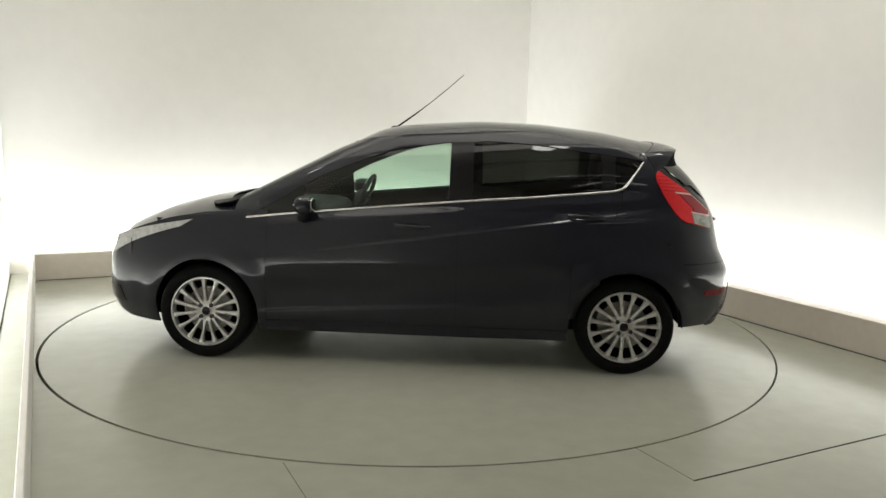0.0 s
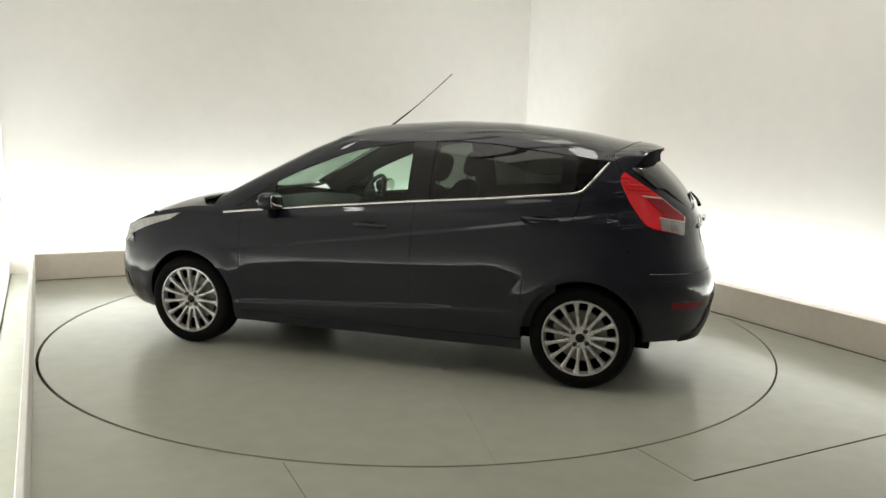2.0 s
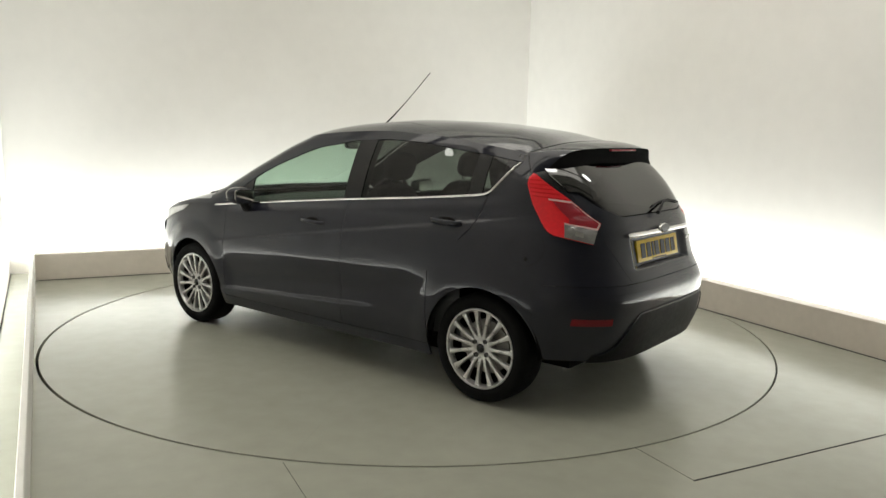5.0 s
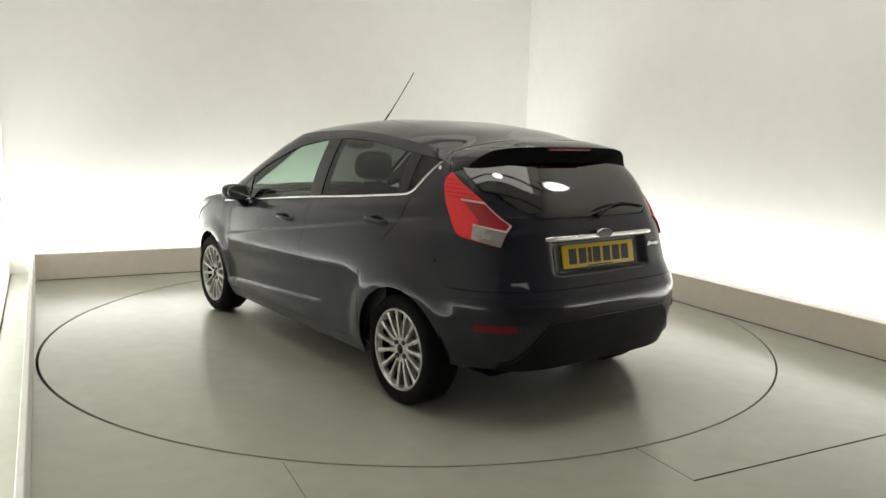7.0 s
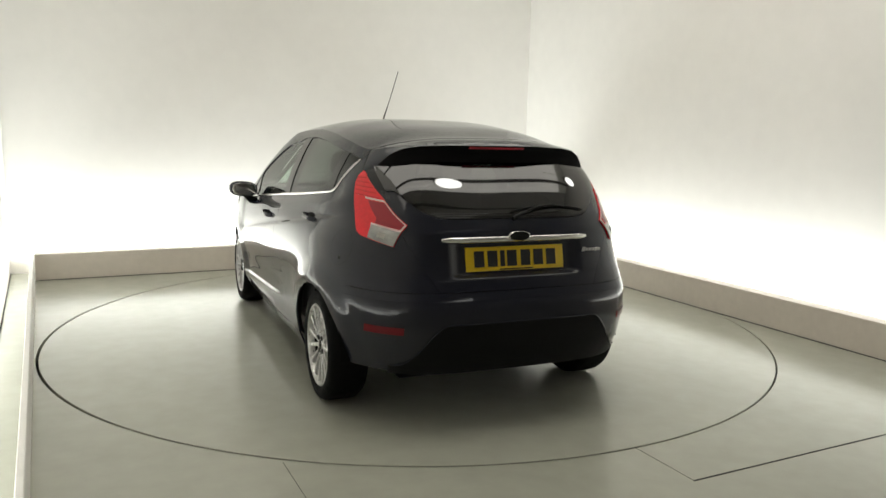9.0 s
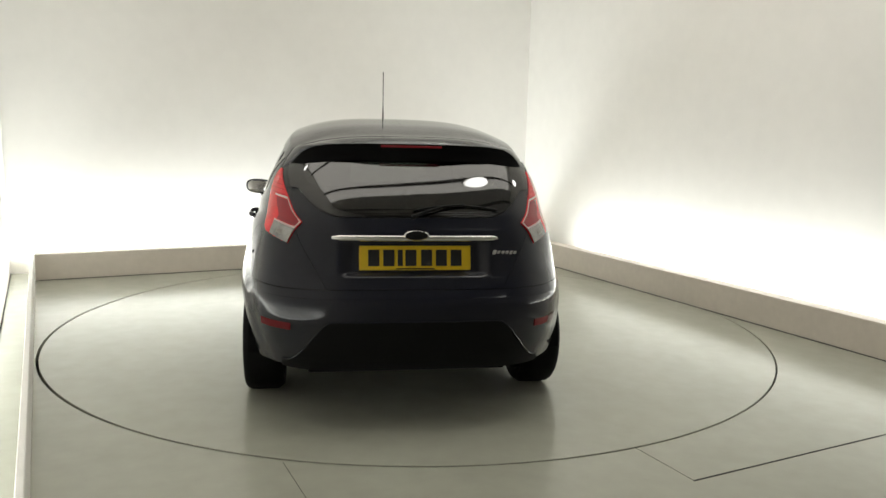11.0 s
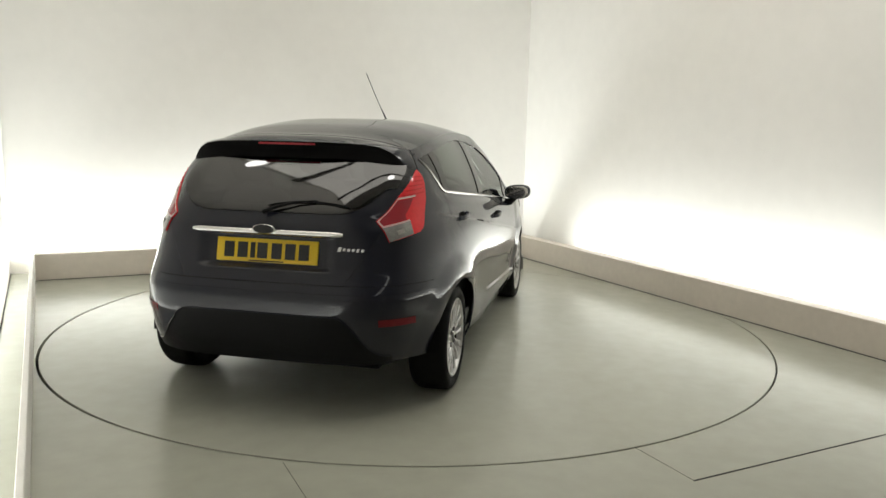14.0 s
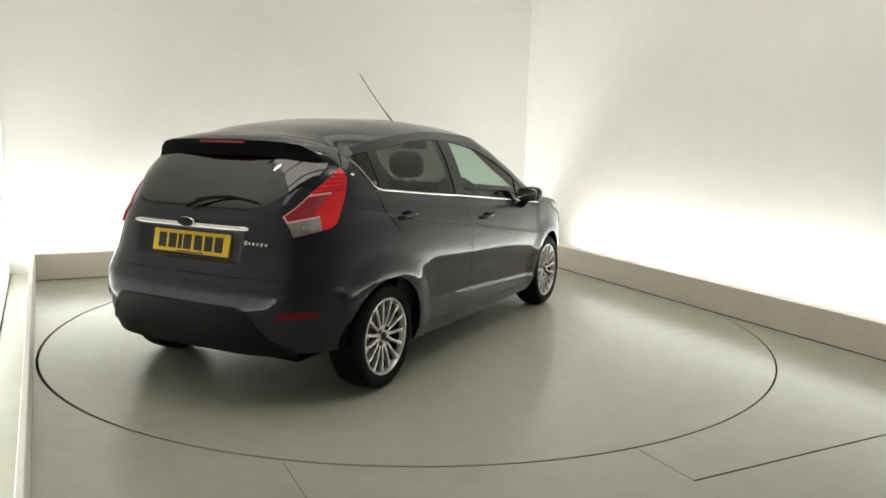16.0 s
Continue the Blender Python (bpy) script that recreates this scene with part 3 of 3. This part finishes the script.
    both("rear_window_side", side_patch(wb, ZTOP, flat(-1.085), flat(-0.34), 28, 14, 0.006), M["tint"], car, "dark tinted rear side window", 0)
    both("mirror_sail", side_patch(wb, lambda x: max(ZTOP(x), wb(x) + 0.001), flat(0.678), flat(0.935), 16, 10, 0.003), gloss, car, "black triangle behind the door mirror")
    both("window_post", side_patch(wb, ZTOP, flat(0.655), flat(0.678), 3, 10, 0.001), gloss, car, "black upright at the front of the window")
    both("door_pillar", side_patch(wb, ZTOP, flat(-0.34), flat(-0.205), 6, 14, 0.002), gloss, car, "gloss black door pillar")
    both("window_divider", side_patch(wb, ZTOP, flat(-1.165), flat(-1.085), 5, 12, 0.002), gloss, car, "black window divider")
    q = lambda x: max(wb(x), 1.073 + (-1.20 - x) / 0.13 * 0.168) if x < -1.15 else wb(x)
    both("quarter_window", side_patch(q, lambda x: max(ZTOP(x), q(x) + 0.001), flat(-1.325), flat(-1.165), 24, 10, 0.005), M["tint"], car, "dark tinted fixed quarter window", 0)
    # bright strip under the windows
    pts = [(x, BELT(x)) for x in np.linspace(0.985, -1.19, 60)] + [(kink(z) - 0.005, z) for z in np.linspace(1.080, 1.238, 14)]
    for _ in range(3):
        pts = [pts[0]] + [((a[0] + 2 * b[0] + c[0]) / 4, (a[1] + 2 * b[1] + c[1]) / 4) for a, b, c in zip(pts, pts[1:], pts[2:])] + [pts[-1]]
    strip = [inset(Vector((x, skin_y(x, z), z)), -0.003) for x, z in pts]
    both("window_strip", tube(strip, [0.0066] * (len(strip) - 3) + [0.006, 0.0045, 0.003], 8, 0.7), M["chrome"], car, "chrome strip along the window line", 0)
    # undertray and wheel housings
    under = join(box(-1.60, -0.50, 0.18, 1.75, 0.50, 0.25, 0.01), box(-0.86, -0.64, 0.165, 0.86, 0.64, 0.30, 0.03))
    sheet("undertray", under, M["under"], car, "black underbody", 0)
    for xh in (HUBX, -HUBX):
        vf = moved(revolve([(ARCH + 0.012, 0.79), (ARCH + 0.012, 0.48), (0.02, 0.48)], 40), pose(xh, 0, HUBZ))
        vf = (vf[0], [f for f in vf[1] if sum(vf[0][i][2] for i in f) / 4 > 0.285])
        both("wheel_housing", vf, M["under"], car, "", 0)


build_car_body()


def build_wheel():
    """A left wheel at its own centre, outer side towards +y."""
    root = new("wheel")
    tyre = [(0.205, 0.085), (0.216, 0.096), (0.236, 0.101), (0.262, 0.099), (0.276, 0.088), (0.284, 0.070), (0.286, 0.045), (0.286, -0.045), (0.284, -0.070), (0.262, -0.099), (0.216, -0.096), (0.205, -0.085)]
    part("tyre", mesh_of("tyre", *revolve(tyre, 72), M["tyre"]), root, "black low-profile tyre")
    rim = [(0.207, 0.087), (0.212, 0.092), (0.209, 0.096), (0.202, 0.096), (0.197, 0.088), (0.193, 0.070), (0.191, 0.062)]
    ring = part("rim", mesh_of("rim", *revolve(rim, 72), M["alloy"]), root, "silver alloy rim with fifteen spokes")
    spokes = []
    prof = [(0.050, 0.0135, 0.074), (0.075, 0.0090, 0.079), (0.11, 0.0074, 0.083), (0.15, 0.0088, 0.086), (0.18, 0.0115, 0.087), (0.198, 0.018, 0.088)]
    vs = []
    for r, h, y in prof:
        vs += [(r, y - 0.024, -h * 1.15), (r, y - 0.003, -h), (r, y, -h * 0.55), (r, y, h * 0.55), (r, y - 0.003, h), (r, y - 0.024, h * 1.15)]
    fs = grid_faces(6, len(prof), True)
    me = mesh_of("spoke", vs, fs, M["alloy"])
    for k in range(15):
        part("spoke", me, ring, "", pose(0, 0, 0, 0, 24 * k + 6, 0))
    hub = [(0.0005, 0.078), (0.026, 0.078), (0.030, 0.074), (0.034, 0.072), (0.058, 0.076), (0.066, 0.070), (0.068, 0.03)]
    part("hub", mesh_of("hub", *revolve(hub, 40), M["alloy"]), ring)
    part("centre_cap", mesh_of("centre_cap", *revolve([(0.0005, 0.083), (0.020, 0.082), (0.025, 0.078), (0.025, 0.07)], 28), M["gloss_black"]), ring, "dark centre cap")
    nut = mesh_of("wheel_nut", *revolve([(0.0005, 0.078), (0.007, 0.078), (0.0085, 0.081), (0.0125, 0.0805), (0.013, 0.068)], 12), M["alloy_dark"])
    for k in range(4):
        a = radians(90 * k + 45)
        part("wheel_nut", nut, ring, "dark wheel nut", pose(0.0475 * math.cos(a), 0.001, 0.0475 * math.sin(a)))
    part("brake_disc", mesh_of("brake_disc", *revolve([(0.06, 0.024), (0.142, 0.024), (0.142, 0.0), (0.06, 0.0)], 40), M["brake"]), root, "grey steel brake disc")
    cal = box(0.085, -0.010, -0.035, 0.150, 0.048, 0.095, 0.016)
    part("caliper", mesh_of("caliper", *cal, M["brake"]), root, "grey steel brake caliper")
    part("barrel", mesh_of("barrel", *revolve([(0.192, 0.063), (0.186, 0.03), (0.180, -0.08), (0.02, -0.075)], 48), M["under"]), root)
    return root


def place_wheels():
    first = build_wheel()
    first.parent = car
    at = lambda x, sgn, spin: pose(OFF[0] + x, OFF[1] + sgn * (0.746 if x > 0 else 0.726), HUBZ) @ (pose(0, 0, 0) if sgn > 0 else pose(0, 0, 0, 0, 0, 180)) @ pose(0, 0, 0, 0, spin, 0)
    first.matrix_basis = at(HUBX, 1, 3)
    for x, sgn, spin in ((-HUBX, 1, 9), (HUBX, -1, 14), (-HUBX, -1, 5)):
        copy_thing(first, at(x, sgn, spin))


place_wheels()


def quad_patch(front, rear, nu=10, nv=14, d=0.0, ua=0.0, ub=1.0, va=0.0, vb=1.0):
    """A patch round a corner between two edges given as lists of (v, x, z); ua..vb cut a piece out of it."""
    def edge(rows, v):
        vs, xs, zs = zip(*rows)
        return float(np.interp(v, vs, xs)), float(np.interp(v, vs, zs))
    out = []
    for j in range(nv):
        v = va + (vb - va) * j / (nv - 1)
        (xa, za), (xb, zb) = edge(front, v), edge(rear, v)
        for i in range(nu):
            u = ua + (ub - ua) * i / (nu - 1)
            z = za + (zb - za) * u
            phi = phi_of(xa, za) + (phi_of(xb, zb) - phi_of(xa, za)) * u
            p = skin(phi, z)
            q = skin(phi + 0.01, z) - skin(phi - 0.01, z)
            nrm = Vector((q.y, -q.x, 0)).normalized()
            if nrm.dot(Vector((p.x, p.y, 0))) < 0:
                nrm = -nrm
            out.append(p + nrm * d)
    return out, grid_faces(nu, nv)


def pair(name, vf, mat, parents, label="", thick=0.006):
    """A part on the left and its twin on the right, under two parents."""
    obs = []
    for vf_, par in zip((vf, mirrored(vf)), parents):
        ob = sheet(name, vf_, mat, par, label, thick)
        if par is not car:
            ob.matrix_basis = Matrix.Identity(4)
        obs.append(ob)
    return obs


def lump(cx, cy, cz, sx, sy, sz, power=2.6, seg=20, rings=12):
    """A rounded, slightly boxy solid."""
    f = lambda a: math.copysign(abs(a) ** (2 / power), a)
    vs = []
    for j in range(rings + 1):
        b = math.pi * (j / rings - 0.5)
        for i in range(seg):
            a = 2 * math.pi * i / seg
            vs.append((cx + sx * f(math.cos(b) * math.cos(a)), cy + sy * f(math.cos(b) * math.sin(a)), cz + sz * f(math.sin(b))))
    return vs, grid_faces(seg, rings + 1, True)


def build_lights():
    front = [(0, -1.585, 0.897), (0.05, -1.545, 0.918), (0.13, -1.512, 0.955), (0.45, -1.452, 1.04), (0.8, -1.403, 1.135), (0.93, -1.400, 1.168), (1, -1.412, 1.190)]
    rear = [(0, -1.742, 0.858), (0.30, -1.742, 0.955), (0.62, -1.60, 1.07), (0.88, -1.47, 1.155), (1, -1.425, 1.186)]
    plain = [(0, -1.530, 0.912), (0.45, -1.452, 1.04), (0.8, -1.405, 1.135), (1, -1.393, 1.188)]
    lens = pair("tail_light", quad_patch(front, rear, 16, 24, 0.007), M["red"], (car, car), "red tail light with a clear lower lens", 0.012)
    pair("inner_lens", quad_patch(plain, rear, 8, 10, 0.0105, 0.47, 0.95, 0.235, 0.55), M["red_dark"], lens, "dark red inner lens")
    pair("clear_lens", quad_patch(plain, rear, 8, 6, 0.0105, 0.40, 0.995, 0.004, 0.215), M["clear_lens"], lens, "clear reversing lens")
    pair("reversing_bulb", quad_patch(plain, rear, 6, 4, 0.0122, 0.60, 0.76, 0.065, 0.130), M["brake"], lens, "grey bulb behind the clear lens", 0.003)
    pair("lens_frame", quad_patch(plain, rear, 8, 3, 0.0112, 0.40, 0.985, 0.205, 0.228), M["pale_lens"], lens, "pale edge between the lenses", 0.004)
    for k in range(5):
        va = 0.60 + 0.07 * k
        pair("light_bar", quad_patch(plain, rear, 8, 3, 0.0095, 0.05, 0.9, va, va + 0.018), M["red_mid"], lens, "", 0.003)
    pair("lens_frame", quad_patch(plain, rear, 8, 3, 0.0105, 0.40, 0.985, 0.565, 0.592), M["pale_lens"], lens, "pale pink edge of the inner lens", 0.004)
    pair("lens_frame", quad_patch(plain, rear, 3, 10, 0.0105, 0.955, 0.985, 0.22, 0.565), M["pale_lens"], lens, "pale pink edge of the inner lens", 0.004)
    head_rear = [(0, 1.39, 0.795), (1, 1.31, 0.842)]
    head_fore = [(0, 1.884, 0.605), (1, 1.855, 0.712)]
    pair("headlight", quad_patch(head_rear, head_fore, 24, 8, 0.006), M["head_lens"], (car, car), "clear swept-back headlight", 0.01)
    refl = ring_patch(lambda z: phi_y(z, 0.715, True), lambda z: phi_y(z, 0.575, True), 0.470, 0.505, 10, 4, 0.004)
    pair("reflector", refl, M["reflector"], (car, car), "red rear reflector")
    fog = ring_patch(lambda z: phi_y(z, 0.70, False), lambda z: phi_y(z, 0.56, False), 0.30, 0.40, 8, 6, 0.004)
    pair("fog_lamp_surround", fog, M["gloss_black"], (car, car), "black fog lamp surround")


def build_mirrors_and_handles():
    shell = lump(0.612, 0.900, 0.952, 0.064, 0.100, 0.055, 2.6, 24, 14)
    shell = ([(max(x, 0.572) - 0.12 * (y - 0.9) * 0.6, y, z + 0.06 * (y - 0.9)) for x, y, z in shell[0]], shell[1])
    house = pair("door_mirror", shell, M["paint"], (car, car), "dark body-coloured door mirror", 0)
    face = lump(0.575, 0.900, 0.952, 0.006, 0.082, 0.043, 3.2, 20, 8)
    face = ([(x - 0.12 * (y - 0.9) * 0.6 - 0.006, y, z + 0.06 * (y - 0.9)) for x, y, z in face[0]], face[1])
    pair("mirror_glass", face, M["chrome"], house, "mirror glass", 0)
    pair("mirror_foot", tube([(0.665, 0.79, 0.862), (0.64, 0.84, 0.872), (0.62, 0.875, 0.905), (0.62, 0.885, 0.925)], [0.030, 0.028, 0.024, 0.02], 12), M["black"], house, "black mirror foot", 0)
    pair("indicator", lump(0.664, 0.925, 0.955, 0.012, 0.048, 0.010, 2.4, 14, 8), M["clear_lens"], house, "clear indicator strip", 0)
    for xc, zc_ in ((0.0, 0.838), (-0.995, 0.922)):
        tilt = -0.075
        path = []
        for k in range(13):
            u = k / 12
            x = xc + 0.10 - 0.20 * u
            z = zc_ - tilt * 0.6 * (0.5 - u) * 0.2
            out = 0.030 * math.sin(math.pi * min(1, max(0, u))) ** 0.35 if 0 < u < 1 else 0.0
            path.append((x, skin_y(x, z) + out, z))
        pair("door_handle", tube(path, 0.0125, 10, 0.7), M["paint"], (car, car), "body-coloured door handle", 0)
        cup = lump(xc + 0.005, skin_y(xc, zc_) - 0.004, zc_ - 0.004, 0.062, 0.008, 0.027, 2.2, 20, 10)
        pair("handle_cup", cup, M["under"], (car, car), "dark hollow behind the handle", 0)
    # round filler flap with its lock, on the left flank only
    ring = []
    for k in range(41):
        a = 2 * math.pi * k / 40
        x, z = -1.47 + 0.085 * math.cos(a), 0.825 + 0.083 * math.sin(a)
        ring.append((x, skin_y(x, z) - 0.0004, z))
    flap = sheet("filler_flap_seam", tube(ring, 0.0008, 6), M["under"], car, "thin seam round the filler flap", 0)
    x, z = -1.475, 0.775
    part("flap_lock", mesh_of("flap_lock", *lump(x, skin_y(x, z), z, 0.010, 0.004, 0.010, 2, 12, 6), M["under"]), flap, "small round dark lock")


def build_rear_fittings():
    # chrome bar, oval badge, number plate
    bar = [(skin(phi_y(0.891, abs(y), True), 0.891).x - 0.013, y, 0.891) for y in np.linspace(-0.388, 0.388, 41)]
    sheet("tailgate_bar", tube(bar, [0.007, 0.011] + [0.0135] * 37 + [0.011, 0.007], 14, 0.75), M["chrome"], car, "chrome bar above the number plate", 0)
    badge = moved(revolve([(0.0005, -0.008), (0.9, -0.008), (1.0, -0.004), (1.0, 0.004)], 32), pose(-1.853, 0, 0.9065) @ pose(0, 0, 0, 0, 0, -90))
    badge = ([(x, y * 0.058, 0.9065 + (z - 0.9065) * 0.024) for x, y, z in badge[0]], badge[1])
    ob = sheet("oval_badge", badge, M["chrome"], car, "chrome oval badge with a dark centre", 0)
    core = moved(revolve([(0.0005, -0.0105), (0.90, -0.010), (0.91, -0.006)], 32), pose(-1.853, 0, 0.9065) @ pose(0, 0, 0, 0, 0, -90))
    core = ([(x, y * 0.058, 0.9065 + (z - 0.9065) * 0.024) for x, y, z in core[0]], core[1])
    c = part("badge_centre", mesh_of("badge_centre", *core, M["gloss_black"]), ob, "dark badge centre")
    plate_m = pose(-1.822, 0, 0.796, 0, 11, 0)
    plate = sheet("number_plate", moved(box(-0.006, -0.262, -0.057, 0.006, 0.262, 0.057, 0.003), plate_m), M["plate"], car, "yellow number plate with black bars", 0)
    for y in (0.195, 0.125, 0.072, 0.022, -0.052, -0.122, -0.192):
        w = 0.012 if abs(y - 0.072) < 0.001 else 0.026
        part("plate_bar", mesh_of("plate_bar", *moved(box(-0.0095, y - w, -0.038, -0.0055, y + w, 0.038, 0.001, 1), plate_m), M["ink"], False), plate)
    part("plate_note", mesh_of("plate_note", *moved(box(-0.0085, -0.09, -0.054, -0.0055, 0.09, -0.048), plate_m), M["ink"], False), plate)
    # model name reduced to slanted bars
    for k, (w, h) in enumerate(((0.008, 0.021), (0.006, 0.013), (0.007, 0.013), (0.007, 0.013), (0.006, 0.017), (0.007, 0.013))):
        y = -0.375 - 0.021 * k
        xz = skin(phi_y(0.825, -y, True), 0.825)
        vs = box(-0.004, -w, -h / 2, 0.002, w, h / 2, 0.001, 1)
        vs = ([(px_, py_ - 0.35 * pz_, pz_) for px_, py_, pz_ in vs[0]], vs[1])
        sheet("name_bar", moved(vs, pose(xz.x - 0.003, y, 0.825 - 0.001 * k)), M["alloy"], car, "small silver bar of the model name", 0)
    # tail spoiler: arched lip whose ends come down to the tail lights
    base = tail_base()
    n = len(base)
    lx = curve([(0, -1.452), (0.09, -1.480), (0.18, -1.510), (0.27, -1.535), (0.40, -1.565), (0.65, -1.588), (1, -1.597)], 0.05)
    ly = curve([(0, 0.598), (0.09, 0.568), (0.18, 0.528), (0.27, 0.472), (0.40, 0.385), (0.65, 0.22), (1, 0.0)], 0.04)
    lz = curve([(0, 1.186), (0.09, 1.230), (0.18, 1.272), (0.27, 1.300), (0.40, 1.313), (0.65, 1.319), (1, 1.320)], 0.05)
    ks = [i / (n - 1) for i in range(n)]
    half_lip = [Vector((lx(k), ly(k) if k < 1 else 0.0, lz(k))) for k in ks]
    whole = lambda row: row + [Vector((p.x, -p.y, p.z)) for p in reversed(row[:-1])]

    def top_row(f):
        return whole([a.lerp(b, f) + Vector((-0.004, 0.004 if k < 0.9 else 0, 0.009)) * (math.sin(math.pi * f) ** 0.8) * min(1, 0.25 + 3 * k) for a, b, k in zip(base, half_lip, ks)])
    low = []
    for p in half_lip:
        z = min(1.230 - 0.034 * smooth(0.25, 0.6, p.y), p.z - 0.002)
        q = skin(phi_y(z, p.y * 0.992, True), z)
        low.append(Vector((q.x - 0.003, q.y if p.y > 0 else 0.0, z)))
    mid = [a.lerp(b, 0.5) + Vector((0.012, 0, 0.004)) * min(1, 4 * k) for a, b, k in zip(half_lip, low, ks)]
    nu = 2 * n - 1
    sp = sheet("tail_spoiler", (sum((top_row(k) for k in (0.0, 0.12, 0.25, 0.5, 0.75, 0.92, 0.97, 1.0)), []), grid_faces(nu, 8)), M["paint"], car, "dark painted roof spoiler over the rear window", 0.004)
    part("spoiler_underside", mesh_of("spoiler_underside", whole(half_lip) + whole(mid) + whole(low), grid_faces(nu, 3), M["under"]), sp, "black spoiler underside")
    part("brake_lamp", mesh_of("brake_lamp", *box(-1.5985, -0.15, 1.302, -1.575, 0.15, 1.313, 0.003), M["red_dark"]), sp, "thin red high brake lamp")
    # wiper
    rz = lambda y, z, d: (skin(phi_y(z, abs(y), True), z).x - d, y, z)
    arm = [rz(0.02, 0.985, 0.03), rz(-0.05, 1.012, 0.035), rz(-0.14, 1.035, 0.03), rz(-0.24, 1.043, 0.025)]
    w = sheet("rear_wiper", tube(arm, [0.012, 0.008, 0.006, 0.004], 8), M["black"], car, "black rear wiper", 0)
    blade = [rz(y, 1.006 + 0.030 * (1 - ((y + 0.20) / 0.24) ** 2), 0.012) for y in np.linspace(0.01, -0.40, 14)]
    part("blade", mesh_of("blade", *tube(blade, [0.003] + [0.0055] * 12 + [0.003], 8), M["black"]), w)
    # roof aerial
    base, tip = Vector((0.225, 0, 1.405)), Vector((-0.233, 0.036, 1.762))
    rod = [base.lerp(tip, k / 10) - Vector((0, 0, 0.012 * math.sin(math.pi * k / 10))) for k in range(11)]
    aer = sheet("aerial", tube(rod, [0.0068, 0.0062, 0.0056, 0.0048, 0.0034] + [0.0026] * 6, 8), M["black"], car, "thin black roof aerial", 0)
    part("aerial_base", mesh_of("aerial_base", *lump(0.228, 0, 1.408, 0.024, 0.014, 0.014, 2.2, 16, 8), M["black"]), aer)


def build_cabin():
    def seat(xc, yc, name, label):
        root = sheet(name, lump(xc + 0.05, yc, 0.46, 0.27, 0.25, 0.09, 3.2), M["seat"], car, label, 0)
        back = lump(0, 0, 0.28, 0.075, 0.235, 0.30, 3.4, 24, 14)
        m = pose(xc - 0.20, yc, 0.50, 0, -17, 0)
        part("backrest", mesh_of("backrest", *moved(back, m), M["seat"]), root)
        part("headrest", mesh_of("headrest", *moved(lump(0.0, 0, 0.70, 0.05, 0.125, 0.088, 3.0), m), M["seat"]), root)
        for dy in (-0.05, 0.05):
            part("headrest_post", mesh_of("headrest_post", *moved(tube([(0, dy, 0.55), (0, dy, 0.66)], 0.007), m), M["chrome"]), root)
    for yc in (0.37, -0.37):
        seat(0.12, yc, "front_seat", "dark fabric front seat")
    for yc in (0.40, -0.40):
        seat(-0.78, yc, "rear_seat", "dark fabric rear seat")
    sheet("dashboard", lump(0.86, 0, 0.80, 0.28, 0.68, 0.115, 3.4, 30, 14), M["dash"], car, "dark plastic dashboard", 0)
    ring = [Vector((0, 0.185 * math.cos(a), 0.185 * math.sin(a))) for a in (2 * math.pi * k / 32 for k in range(33))]
    m = pose(0.50, -0.37, 0.885, 0, -22, 0)
    wheel = sheet("steering_wheel", moved(tube(ring, 0.016, 8), m), M["dash"], car, "black steering wheel", 0)
    part("wheel_hub", mesh_of("wheel_hub", *moved(lump(0.03, 0, 0, 0.04, 0.075, 0.06, 2.8), m), M["dash"]), wheel)
    for a in (0, 180, 270):
        part("wheel_spoke", mesh_of("wheel_spoke", *moved(tube([(0.02, 0.05 * math.cos(radians(a)), 0.05 * math.sin(radians(a))), (0, 0.18 * math.cos(radians(a)), 0.18 * math.sin(radians(a)))], 0.014, 8), m), M["dash"]), wheel)
    sheet("inside_mirror", lump(0.47, 0.0, 1.285, 0.018, 0.115, 0.032, 3.2), M["black"], car, "black inside mirror", 0)
    sheet("inside_mirror_glass", lump(0.4505, 0.0, 1.285, 0.003, 0.103, 0.025, 3.4, 20, 8), M["chrome"], car, "mirror glass of the inside mirror", 0)
    sheet("parcel_shelf", box(-1.62, -0.58, 0.945, -1.10, 0.58, 0.960, 0.005), M["seat"], car, "dark parcel shelf", 0)
    sheet("cabin_floor", box(-1.5, -0.74, 0.30, 1.0, 0.74, 0.34), M["under"], car, "dark cabin floor", 0)
    both("door_lining", side_patch(flat(0.30), lambda x: BELT(x) - 0.03, flat(-1.1), flat(0.85), 20, 8, 0.07), M["dash"], car, "dark door lining", 0)
    both("cabin_pillar", side_patch(lambda x: BELT(x) - 0.02, lambda x: ZTOP(x) + 0.02, flat(-0.36), flat(-0.20), 4, 10, 0.03), M["dash"], car, "dark inner pillar", 0)


def build_hatch_seam():
    """Thin joint between the roof and the tailgate, over the roof and down to the tail light."""
    half = tail_base()
    row = half + [Vector((p.x, -p.y, p.z)) for p in reversed(half[:-1])]
    sheet("hatch_seam", tube([(p.x, p.y, p.z + 0.0004) for p in row], 0.0018, 6), M["under"], car, "dark tailgate joint", 0)


build_hatch_seam()
build_lights()
build_mirrors_and_handles()
build_rear_fittings()
build_cabin()


def motions():
    rows = []
    for k in range(17):
        rows.append((k, pose(0, 0, 0, 0, 0, 149.236 - 6.7629 * k - 0.018638 * k * k)))
    walk(car, rows)
    walk(turntable, rows)


motions()
